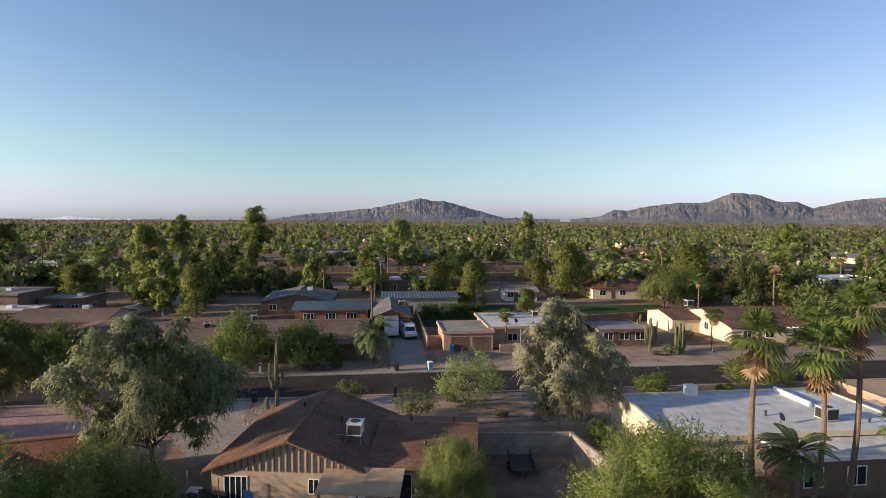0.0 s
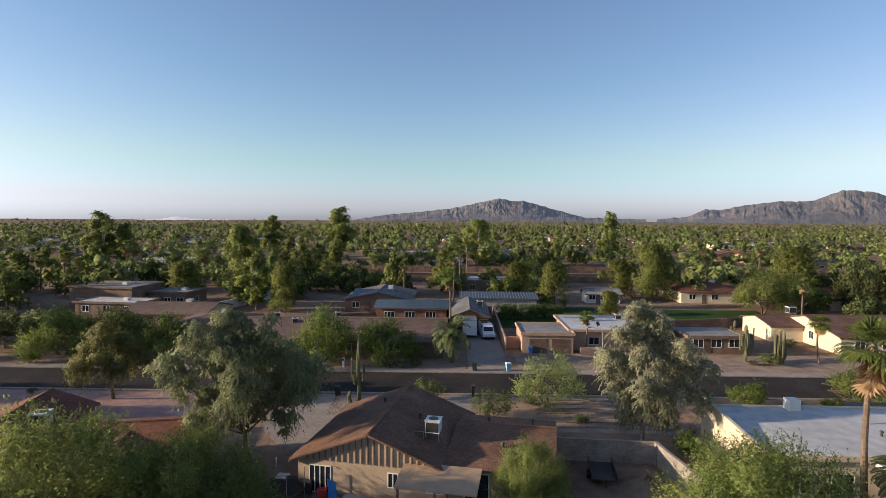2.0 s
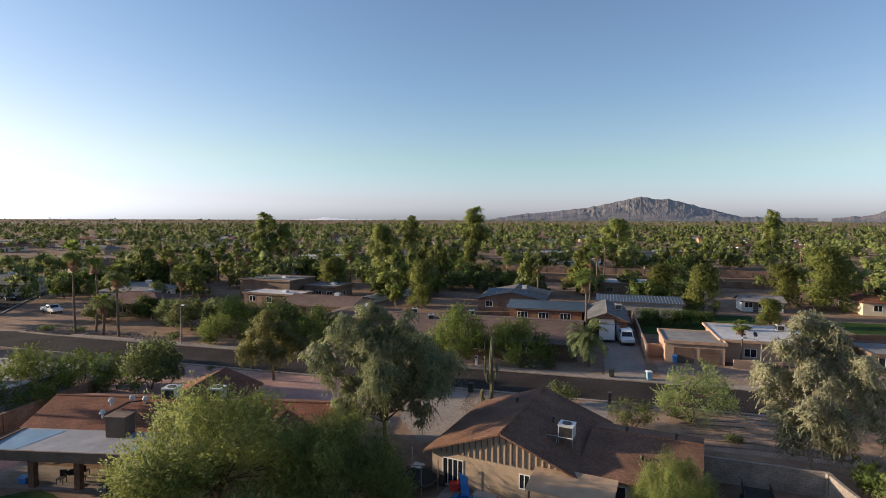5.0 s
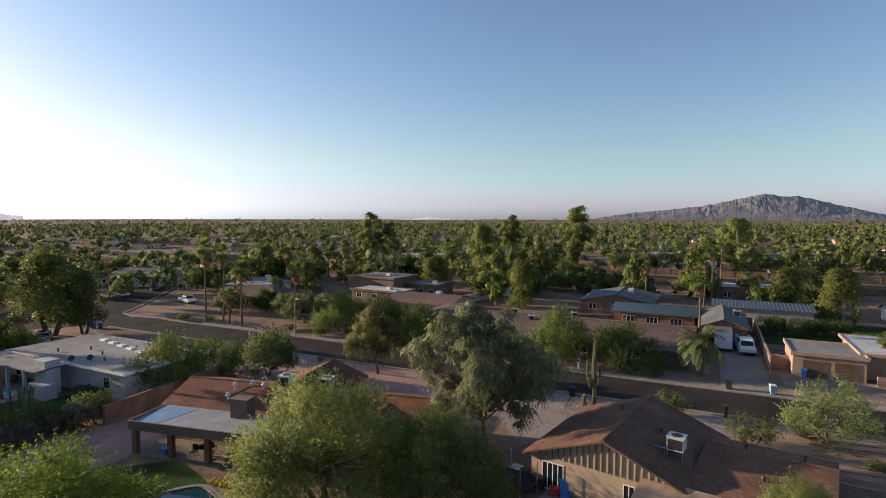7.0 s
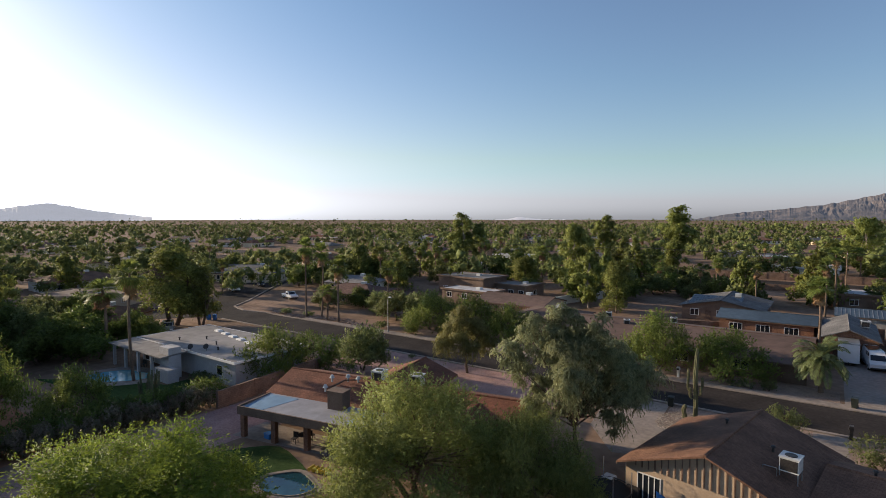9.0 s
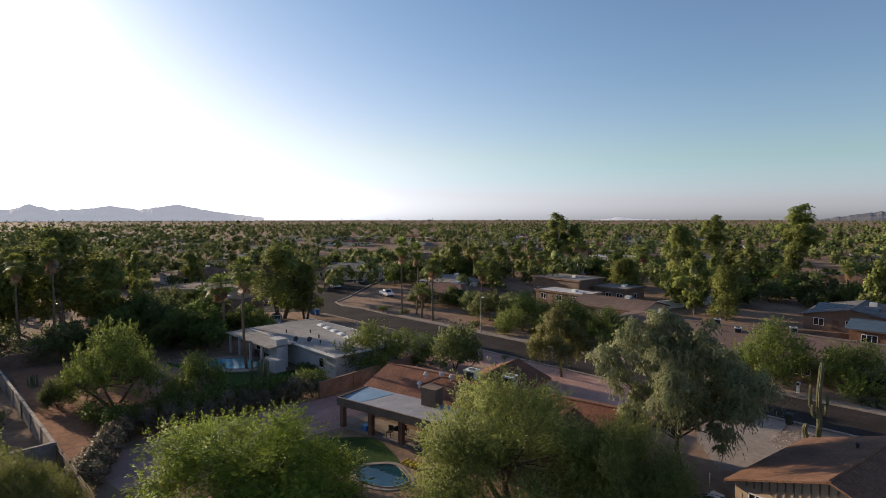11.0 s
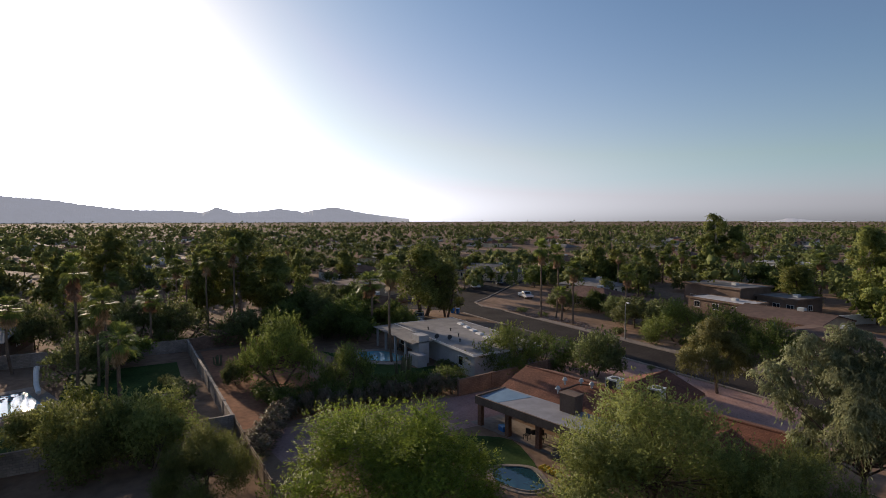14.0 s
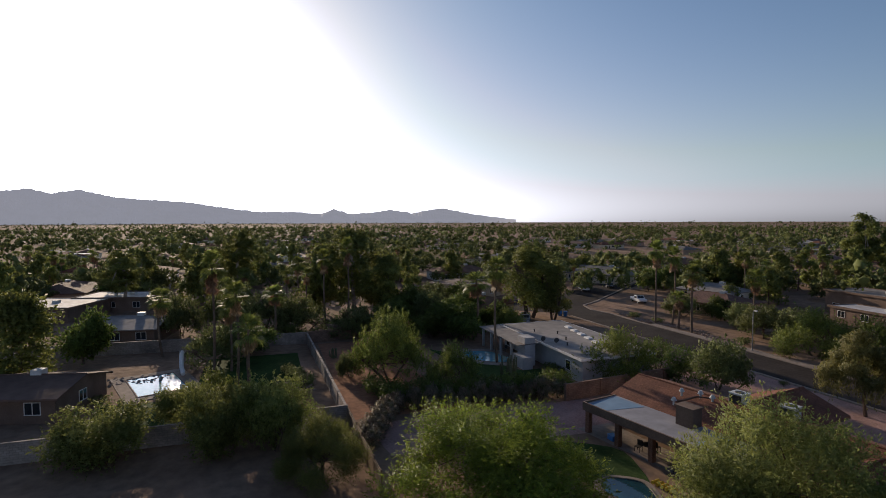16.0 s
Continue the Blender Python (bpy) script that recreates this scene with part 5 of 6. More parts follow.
sheet("lawn_far", rect(-84, -63, -8, 4.5), 0.02, "lawn", 0, "shaded green lawn beside the fence")
sheet("lawn_far", rect(-66, -56, -17, -8.5), 0.02, "lawn", 0, "sunlit rough grass below the pool")
sheet("lawn_far", rect(245, 330, 215, 250), 0.02, "lawn", 0, "distant green playing field")
sheet("yard_red", rect(-89, -53.5, 8, 19), 0.014, "redsoil", 0, "bare reddish soil yard behind the fence")
for k in range(7):
    strip("ridge_gravel", [(8 + 0.1 * k, 51 + k * 1.3), (14, 51.4 + k * 1.3), (21, 51 + k * 1.3)], 0.25, 0.1, "gravel", "low raked gravel ridge")


def pool(x, y, rx, ry, turn, label, dark=False, square=False, apron=1.6):
    t = thing("swimming_pool", label, "pool", (x, y, 0), "", turn)
    edge = [(-rx, -ry), (rx, -ry), (rx, ry), (-rx, ry)] if square else blob(0, 0, rx, ry, 28, 0.1)
    outer = [(px * (1 + apron / rx), py * (1 + apron / ry)) for px, py in edge]
    n = len(edge)
    def ring(a, b, z, t):
        vs = [(*p, z) for p in a] + [(*p, z) for p in b] + [(*p, z - t) for p in a] + [(*p, z - t) for p in b]
        fs = []
        for k in range(n):
            j = (k + 1) % n
            fs += [(k, j, n + j, n + k), (2 * n + k, 2 * n + j, j, k), (n + k, n + j, 3 * n + j, 3 * n + k)]
        return B().add(vs, fs)
    part("deck", ring(outer, [(px * 1.05, py * 1.05) for px, py in edge], 0.06, 0.2), "concrete", t)
    part("coping", ring([(px * 1.05, py * 1.05) for px, py in edge], edge, 0.12, 0.12), "concrete", t)
    part("water", B().add([(px, py, 0.05) for px, py in edge], [tuple(range(n))]), "deepwater" if dark else "water", t)
    return t


pool(-72.5, 30.6, 4.2, 2.6, 25, "blue kidney-shaped swimming pool with pale deck")
pool(-32.6, 25.2, 2.2, 1.7, 0, "small dark swimming pool in the back garden", True, apron=0.5)
pk = pool(-73.2, -12.8, 4.2, 2.7, 20, "sunlit swimming pool with stone deck", False, True)
sl = thing("pool_slide", "white curved swimming pool slide with ladder", "slide", (-78.5, -10.6, 0), "", 20)
part("chute", B().tube([(0, 0, 2.6), (0.9, -0.3, 2.3), (2.2, -0.6, 1.2), (3.4, -0.7, 0.5)], 0.3, 0.26, 8), "whitetrim", sl)
for s in (-0.28, 0.28):
    part("ladder_rail", B().tube([(-0.7, s, 0), (-0.2, s, 2.6), (0.1, s, 3.1), (0.6, s, 2.7)], 0.035, 0.035, 6), "metal", sl)
for k in range(6):
    part("rung", B().tube([(-0.65 + k * 0.08, -0.28, 0.3 + k * 0.4), (-0.65 + k * 0.08, 0.28, 0.3 + k * 0.4)], 0.025, 0.025, 5), "metal", sl)
part("leg", B().tube([(2.0, -0.55, 0), (2.0, -0.55, 1.1)], 0.04, 0.04, 6), "metal", sl)


# ---- garden walls and fences ----
def wall(x0, y0, x1, y1, high=1.8, material="block", label="painted concrete block garden wall", thick=0.2, posts=True):
    t = thing("garden_wall", label, "wall", (x0, y0, 0), "garden walls", math.degrees(math.atan2(y1 - y0, x1 - x0)))
    L = math.hypot(x1 - x0, y1 - y0)
    part("wall", B().box(0, L, -thick / 2, thick / 2, 0, high), material, t)
    part("coping", B().box(-0.02, L + 0.02, -thick / 2 - 0.03, thick / 2 + 0.03, high, high + 0.07), material, t)
    if posts:
        for k in range(int(L / 4.9) + 1):
            part("pilaster", B().box(k * 4.9 - 0.21, k * 4.9 + 0.21, -thick / 2 - 0.08, thick / 2 + 0.08, 0, high + 0.1), material, t)
    return t


def panel_fence(x0, y0, x1, y1, high=1.8):
    t = thing("panel_fence", "long weathered fence of leaning panels with posts", "fence", (x0, y0, 0), "", math.degrees(math.atan2(y1 - y0, x1 - x0)))
    L = math.hypot(x1 - x0, y1 - y0)
    n = int(L / 2.4)
    for k in range(n):
        a, b = L * k / n, L * (k + 1) / n
        h = high + 0.06 * math.sin(k * 2.3)
        part("panel", B().box(a + 0.07, b - 0.07, -0.03, 0.03, 0.05, h), "wood", t)
        part("post", B().box(a - 0.06, a + 0.06, -0.06, 0.06, 0, h + 0.12), "wood", t)
        part("rail", B().box(a + 0.06, b - 0.06, 0.03, 0.08, h - 0.25, h - 0.15), "wood", t)
    return t


wall(-51.8, 31.5, -53.6, 47, 1.8, "brownblock", "brown block garden wall beside the drive")
panel_fence(-38.0, 7.8, -52.7, 7.5)
wall(-53.0, 7.4, -90, 6.4, 1.7, "block", "pale block wall between two yards", 0.2)
wall(-52.8, 7.2, -52.6, -30, 1.8, "block", "grey block garden wall in shade")
wall(-90, 6.4, -92.6, -40, 1.8, "block", "grey block garden wall")
wall(-90.2, 6.8, -93, 20, 1.8, "brownblock", "brown block garden wall")
wall(8.6, 44.4, 16.4, 43.8, 1.8, "block", "grey block yard wall")
wall(16.4, 43.6, 17.6, 36, 1.8, "block", "grey block yard wall")
wall(7.5, 81.5, 7.5, 112, 1.8, "peach", "peach stucco boundary wall", posts=False)
wall(7.7, 83.6, 9.7, 83.6, 1.7, "peach", "orange stucco side gate wall", posts=False)
wall(-35, 97.5, 7.3, 113, 1.7, "brownblock", "brown block boundary wall")
wall(-52, 112, -43, 140, 1.8, "white", "long white stucco boundary wall", posts=False)
wall(32, 97, 56, 103, 1.7, "brownblock", "brown block boundary wall")
wall(31, 86, 48, 88, 1.6, "greywall", "grey stucco yard wall", posts=False)
wall(-130, 172, 140, 172, 1.8, "brownblock", "long brown block wall along the wide road")
wall(-130, 203, 140, 203, 2.2, "brownblock", "long brown block wall along the wide road")
wall(-100, 92, -60, 94, 1.6, "brownblock", "brown block boundary wall")
wall(-62, 94.5, -62, 112, 1.6, "block", "pale block boundary wall")

# ---- more houses, farther off ----
def plain_house(x, y, w, d, roof, wallmat, style="gable", high=2.8, ridge=4.3, turn=0.0, label="", cooler=True):
    t = thing("house", label or "low single-storey suburban house", "house", (x, y, 0), "neighbourhood houses", turn)
    if style == "flat":
        flat(t, -w / 2, w / 2, -d / 2, d / 2, high, roof, wallmat, 0.2, 0.15)
    elif style == "hip":
        gable(t, -w / 2, w / 2, -d / 2, d / 2, high, ridge, "x", roof, wallmat, 0.5, hip=(d * 0.4, d * 0.4))
    else:
        gable(t, -w / 2, w / 2, -d / 2, d / 2, high, ridge, "x" if w >= d else "y", roof, wallmat, 0.5)
    for k in range(3):
        window(t, -w / 2 + w * (k + 0.5) / 3, -d / 2, 0.9, 1.6, 1.3)
    door(t, -w / 2 + w * 0.34, -d / 2, 0, 1.0, 2.05, material="trim")
    window(t, w / 2, 0, 0.9, 1.4, 1.2, "e")
    if cooler:
        part("cooler", B().box(w * 0.1, w * 0.1 + 1.1, -0.2, 0.9, high, max(high, ridge if style != "flat" else high) + 0.55), "acwhite", t, "white rooftop cooler")
    return t


plain_house(-17, 122, 14, 15, "greyshingle", "brownwall", "gable", 2.8, 4.2, 0, "grey-roofed house with rows of dark roof panels")
plain_house(-77, 120, 15, 10, "greyroof", "umber", "flat", 4.8, 0, -6, "tall brown stucco building with a flat roof")
plain_house(-64, 122, 9, 8, "greyroof", "umber", "flat", 3.4, 0, -6, "brown stucco annex with a pale flat roof")
plain_house(-70, 109, 14, 6, "whiteroof", "umber", "flat", 2.9, 0, -6, "low building with a white flat roof")
plain_house(-53, 101, 15, 11, "foam", "tan", "gable", 2.7, 3.9, 0, "low house with a weathered brown roof")
plain_house(-41, 90, 11, 12, "foam", "tan", "hip", 2.7, 3.8, 0, "low house with a flat brown roof and chimney")
plain_house(9, 152, 16, 10, "whiteroof", "umber", "flat", 3.3, 0, 5, "low building with a white flat roof")
plain_house(62, 137, 16, 12, "redshingle", "cream", "hip", 2.9, 4.4, 0, "low house with a red tiled hip roof")
plain_house(35, 132, 8, 5, "greyroof", "white", "gable", 2.4, 3.2, 0, "small white garden shed", False)
plain_house(-152, 106, 22, 16, "greyshingle", "cream", "hip", 2.9, 4.8, 25, "low house with a grey hip roof")
plain_house(-128, 132, 22, 12, "greyshingle", "white", "hip", 2.9, 4.6, 20, "low house with a grey hip roof")
plain_house(-92, 92, 15, 11, "browntile", "tan", "hip", 2.8, 4.3, 10, "low house with a brown hip roof")
plain_house(-106, 106, 14, 10, "greyroof", "white", "hip", 2.8, 4.2, 15, "white house with a grey hip roof")
plain_house(-106, 42, 13, 11, "shingle", "greywall", "hip", 2.8, 4.4, 35, "low house with a dark brown hip roof")
plain_house(-137, 52, 17, 12, "foam", "tan", "flat", 3.0, 0, 30, "low tan house with a brown flat roof")
plain_house(-112, 165, 26, 9, "whiteroof", "cream", "flat", 3.6, 0, 0, "long cream building with a white flat roof")
plain_house(-5, 222, 14, 10, "whiteroof", "white", "gable", 3.0, 4.2, 0, "house with a white roof behind the wall")
plain_house(-110, 212, 24, 10, "whiteroof", "white", "flat", 3.8, 0, 0, "long low white building")
plain_house(-104, -22, 12, 12, "greyroof", "brownwall", "gable", 2.7, 3.8, 80, "dark brown house with a grey patio roof")
plain_house(-133, -44, 20, 13, "whiteroof", "umber", "flat", 3.0, 0, 70, "low brown house with a white flat roof")
plain_house(-141, -31, 16, 10, "whiteroof", "umber", "flat", 3.1, 0, 75, "low house with a pale flat roof")
plain_house(-68, -25, 13, 9, "foam", "brownwall", "gable", 2.7, 3.7, 75, "dark brown-roofed house in shade")
plain_house(52, 46, 9, 8, "tanroof", "peach", "flat", 3.4, 0, 0, "peach stucco house with a flat roof")
plain_house(92, 128, 17, 12, "redshingle", "tan", "gable", 2.9, 4.4, 0, "tan house with a red-brown roof")
plain_house(39, 85, 8, 7, "greyroof", "umber", "flat", 2.6, 0, 0, "grey flat-roofed carport building", False)
plain_house(140, 150, 18, 12, "whiteroof", "white", "flat", 3.0, 0, 0, "low building with a white flat roof")
plain_house(88, 150, 16, 10, "tanroof", "peach", "flat", 3.0, 0, 0, "low peach house with a flat roof")
plain_house(20, 168, 14, 9, "browntile", "cream", "hip", 2.8, 4.2, 0, "cream house with a brown hip roof")

rng = np.random.default_rng(9)
ROOFS = ("greyshingle", "shingle", "whiteroof", "browntile", "greyroof", "redshingle", "foam")
WALLS = ("cream", "white", "tan", "peach", "greywall")
SRC = []
for k in range(9):
    r, w = ROOFS[k % 7], WALLS[k % 5]
    SRC.append(plain_house(0, 0, rng.uniform(15, 22), rng.uniform(10, 14), r, w, "flat" if r in ("whiteroof", "greyroof") else ("hip" if k % 2 else "gable"), 3.0, 4.6, 0, "low suburban house among trees"))
for k in range(190):
    a, r = radians(rng.uniform(-52, 124)), math.sqrt(rng.uniform(150 ** 2, 560 ** 2))
    x, y = -r * math.sin(a), r * math.cos(a)
    if 160 < y < 215 or (abs(x) < 150 and y < 158 and y > 0) or (-170 < x < -90 and 20 < y < 150) or (-150 < x < -95 and -60 < y < -10):
        continue
    copy_thing(SRC[k % 9], pose(x, y, 0, 0, 0, rng.choice([0, 90, 180, 12, 30])))
for ob in SRC:
    for o in (*ob.children_recursive, ob):
        bpy.data.objects.remove(o)


# ---- vehicles ----
SHAPES = dict(
    sedan=(1.8, ((0, 0.35), (0, 0.75), (0.9, 0.9), (1.5, 1.38), (2.9, 1.4), (3.7, 0.98), (4.5, 0.9), (4.55, 0.35)), (2, 5)),
    suv=(1.95, ((0, 0.4), (0, 0.95), (1.0, 1.1), (1.6, 1.7), (4.2, 1.75), (4.65, 1.1), (4.7, 0.4)), (2, 4)),
    pickup=(1.95, ((0, 0.45), (0, 1.0), (1.3, 1.1), (1.8, 1.75), (3.2, 1.78), (3.35, 1.1), (5.5, 1.1), (5.5, 0.45)), (2, 4)),
    van=(2.05, ((0, 0.4), (0, 1.0), (0.7, 1.25), (1.3, 2.05), (1.9, 2.4), (5.6, 2.45), (5.75, 1.2), (5.75, 0.4)), (2, 5)),
)


def vehicle(style, x, y, turn, paint, label):
    """A parked vehicle with its nose towards -y before it is turned."""
    wide, prof, (i0, i1) = SHAPES[style]
    L = prof[-1][0]
    t = thing(style if style != "sedan" else "car", label, "van" if style == "van" else "car", (x, y, 0), "parked vehicles", turn)
    n = len(prof)
    b = B()
    vs, w = [], wide / 2
    for s in (-1, 1):
        for py, pz in prof:
            vs.append((s * (w if pz < 1.12 else w - 0.16 * (pz - 1.0)), py - L / 2, pz))
    fs = [tuple(range(n)), tuple(range(2 * n - 1, n - 1, -1))] + [(k, n + k, n + (k + 1) % n, (k + 1) % n) for k in range(n)]
    b.add(vs, [f[::-1] for f in fs])
    part("body", b, paint, t)
    a, c = prof[i0], prof[i0 + 1]
    for p, q, nm in ((a, c, "windscreen"), (prof[i1 - 1], prof[i1], "rear_window")):
        d = Vector((q[0] - p[0], q[1] - p[1]))
        up = Vector((-d.y, d.x)).normalized() * 0.02
        e0, e1 = Vector(p) + d * 0.12 + up, Vector(p) + d * 0.9 + up
        g = w - 0.2
        part(nm, B().add([(-g, e0.x - L / 2, e0.y), (g, e0.x - L / 2, e0.y), (g * 0.94, e1.x - L / 2, e1.y), (-g * 0.94, e1.x - L / 2, e1.y)], [(0, 1, 2, 3)]), "glass", t)
    y0, y1 = prof[i0][0] + 0.45 - L / 2, (prof[i1][0] - 0.35 if style != "van" else 2.6) - L / 2
    top = max(z for _, z in prof)
    for s in (-1, 1):
        part("side_window", B().box(min(s * w * 0.93, s * (w + 0.01)), max(s * w * 0.93, s * (w + 0.01)), y0, y1, top - 0.62, top - 0.2), "glass", t)
        for wy in (L * 0.19 - L / 2, L * 0.8 - L / 2):
            wh = part("wheel", B().tube([(s * (w - 0.2), wy, 0.34), (s * (w + 0.02), wy, 0.34)], 0.34, 0.34, 14), "rubber", t)
            part("rim", B().tube([(s * (w + 0.02), wy, 0.34), (s * (w + 0.035), wy, 0.34)], 0.2, 0.18, 10), "metal", wh)
        part("headlight", B().box(s * (w - 0.3) - 0.18, s * (w - 0.3) + 0.18, -L / 2 - 0.02, -L / 2 + 0.05, 0.66, 0.82), "whitetrim", t)
    part("bumper", B().box(-w + 0.05, w - 0.05, -L / 2 - 0.07, -L / 2 + 0.05, 0.38, 0.56), "darkmetal", t)
    return t


vehicle("van", 5.0, 91.5, 8, "carwhite", "white delivery van parked on the driveway")
vehicle("sedan", -62.4, 106.0, 20, "carwhite", "white car parked behind the wall")
vehicle("sedan", -55.0, 108.2, 80, "carsilver", "silver car parked behind the houses")
vehicle("pickup", -132.4, 85.9, 70, "carwhite", "white pickup truck parked at the kerb")
vehicle("pickup", -109.2, 86.2, 75, "carwhite", "white pickup truck on a driveway")
vehicle("suv", -120, 112, 85, "carsilver", "silver car parked by a house")
vehicle("sedan", -136, 97, 60, "cardark", "dark car parked by the bend")
vehicle("suv", -94.8, 48.3, 60, "carsilver", "silver car parked beside the flat-roofed house")
vehicle("pickup", -34, 181, 90, "carsilver", "silver pickup truck on the wide road")
vehicle("pickup", -24, 186, 90, "carwhite", "white pickup truck on the wide road")
vehicle("sedan", 118, 104, 85, "cardark", "dark car parked by the brown-roofed house")
vehicle("sedan", -150, -48, 30, "carwhite", "white car parked on a side street")
vehicle("suv", 86, 78, 90, "cardark", "dark car parked on a driveway")
tr = thing("box_trailer", "white enclosed box trailer parked beside the van", "trailer", (2.2, 92.6, 0))
part("body", B().box(-1.2, 1.2, -2.6, 2.6, 0.5, 3.0, 0.03), "carwhite", tr)
part("roof", B().box(-1.22, 1.22, -2.62, 2.62, 3.0, 3.06, 0.05), "metal", tr)
for s in (-1, 1):
    for wy in (-0.5, 0.45):
        part("wheel", B().tube([(s * 1.02, wy, 0.36), (s * 1.24, wy, 0.36)], 0.36, 0.36, 14), "rubber", tr)
part("hitch", B().box(-0.08, 0.08, -3.6, -2.6, 0.45, 0.58), "darkmetal", tr)


# ---- street furniture ----
def bin_(x, y, turn, body, lid, label):
    t = thing("wheelie_bin", label, "bin", (x, y, 0.12 if y > 69 else 0), "wheelie bins", turn)
    part("body", B().add([(-0.24, -0.28, 0.05), (0.24, -0.28, 0.05), (0.24, 0.28, 0.05), (-0.24, 0.28, 0.05), (-0.31, -0.38, 1.0), (0.31, -0.38, 1.0), (0.31, 0.36, 1.0), (-0.31, 0.36, 1.0)],
                         [(0, 3, 2, 1), (4, 5, 6, 7), (0, 1, 5, 4), (1, 2, 6, 5), (2, 3, 7, 6), (3, 0, 4, 7)]), body, t)
    part("lid", B().box(-0.33, 0.33, -0.41, 0.4, 1.0, 1.08, 0.03), lid, t)
    for s in (-1, 1):
        part("wheel", B().tube([(s * 0.2, 0.33, 0.12), (s * 0.28, 0.33, 0.12)], 0.12, 0.12, 10), "rubber", t)
    return t


bin_(6.8, 70.3, 10, "paleblue", "whitetrim", "pale blue recycling bin on the pavement")
bin_(2.4, 70.2, -8, "binblack", "binblack", "dark green rubbish bin on the pavement")
bin_(10.3, 82.5, 5, "blue", "blue", "blue recycling bin by the garage")
bin_(11.0, 79.8, -12, "blue", "blue", "blue recycling bin by the garage")
bin_(-13.4, 59.9, 4, "binblack", "binblack", "dark rubbish bin at the kerb")
bin_(-99.0, 58.5, 20, "blue", "blue", "blue recycling bin at the street corner")
bin_(-98.0, 59.2, 40, "blue", "blue", "blue recycling bin at the street corner")


def letterbox(x, y, material, label):
    t = thing("letterbox", label, "letterbox", (x, y, 0), "letterboxes")
    part("post", B().box(-0.14, 0.14, -0.14, 0.14, 0, 0.95), material, t)
    part("box", B().box(-0.2, 0.2, -0.3, 0.3, 0.95, 1.3, 0.04), material, t)
    part("door", B().box(-0.15, 0.15, -0.32, -0.3, 0.99, 1.24), "darkmetal", t)


letterbox(-15.2, 71.4, "white", "white masonry letterbox on the pavement edge")
letterbox(1.9, 60.1, "darkmetal", "black letterbox on a post by the kerb")
letterbox(-31.5, 59.8, "block", "pale stone letterbox at the kerb")


def street_lamp(x, y, h, turn, label="grey metal street lamp with a curved arm"):
    t = thing("street_lamp", label, "street lamp", (x, y, 0), "street lamps", turn)
    part("base", B().disc(0, 0, 0, 0.35, 0.17, 0.13, 10), "metal", t)
    part("pole", B().tube([(0, 0, 0.3), (0, 0, h - 0.6)], 0.09, 0.06, 8), "metal", t)
    part("arm", B().tube([(0, 0, h - 0.6), (0.15, -0.1, h - 0.2), (0.7, -0.5, h), (1.3, -1.0, h + 0.05)], 0.045, 0.035, 7), "metal", t)
    part("head", B().box(1.15, 1.75, -1.25, -0.95, h - 0.04, h + 0.14, 0.06), "metal", t)


street_lamp(-62.6, 70.3, 6.4, 0)
street_lamp(19.4, 71.6, 5.6, 200)
street_lamp(-104, 150, 7, 30)


def utility_pole(x, y, h, turn=0):
    t = thing("utility_pole", "weathered wooden utility pole with crossarm", "pole", (x, y, 0), "utility poles", turn)
    part("pole", B().tube([(0, 0, 0), (0, 0, h)], 0.17, 0.11, 8), "wood", t)
    part("crossarm", B().box(-1.2, 1.2, -0.07, 0.07, h - 0.9, h - 0.75), "wood", t)
    for k in (-1.1, -0.4, 0.4, 1.1):
        part("insulator", B().disc(k, 0, h - 0.75, h - 0.52, 0.06, 0.04, 6), "whitetrim", t)


def cable(x0, y0, z0, x1, y1, z1, sag=0.8):
    b = B().tube([(x0 + (x1 - x0) * k / 8, y0 + (y1 - y0) * k / 8, z0 + (z1 - z0) * k / 8 - sag * math.sin(math.pi * k / 8)) for k in range(9)], 0.03, 0.03, 4, False)
    return tagged(part("cable", b, "darkmetal"), "thin dark overhead power cable between poles", "cable", "power cables")


POLES = [(-205 + 52 * k, 170.5) for k in range(8)]
for x, y in POLES:
    utility_pole(x, y, 11.5, 90)
for (xa, ya), (xb, yb) in zip(POLES, POLES[1:]):
    for dy, z in ((-1.1, 10.95), (0.4, 10.95), (1.1, 10.95), (0, 8.6)):
        cable(xa, ya + dy, z, xb, yb + dy, z)

# ---- cacti and small plants ----
saguaro(-10.6, 57.6, 7.1, ((170, 2.6, 0.75, 1.9), (20, 2.9, 0.6, 0.9), (200, 2.0, 0.5, 0.7), (-10, 2.4, 0.5, 0.5)))
saguaro(-11.5, 57.1, 1.4, ())
saguaro(40.9, 76.9, 5.3, ((185, 1.6, 0.8, 2.2), (10, 1.7, 0.8, 2.0), (120, 2.1, 0.5, 1.3)), "tall saguaro cactus with raised arms in gravel")
saguaro(46.2, 90.5, 3.4, ((180, 1.2, 0.5, 0.9),))


def column_cactus(x, y, h, n, seed, label):
    t = thing("column_cactus", label, "cactus", (x, y, 0), "column cacti")
    rng2 = random.Random(seed)
    for k in range(n):
        a, r = rng2.uniform(0, 6.28), rng2.uniform(0.1, 1.1)
        px, py, hh = r * math.cos(a), r * math.sin(a), h * rng2.uniform(0.6, 1.05)
        part("stem", B().tube([(px * 0.4, py * 0.4, 0), (px * 0.9, py * 0.9, hh * 0.3), (px, py, hh * 0.9), (px, py, hh)], 0.13, 0.08, 8), "cactus", t)


column_cactus(45.5, 76.4, 4.6, 16, 3, "dense clump of tall green column cactus")
column_cactus(42.9, 80.5, 4.4, 12, 4, "dense clump of tall green column cactus")
column_cactus(-60.2, 28.4, 3.4, 18, 5, "dark clump of column cactus by the pool lawn")
column_cactus(-79, 9.6, 1.6, 6, 6, "small clump of column cactus by the wall")


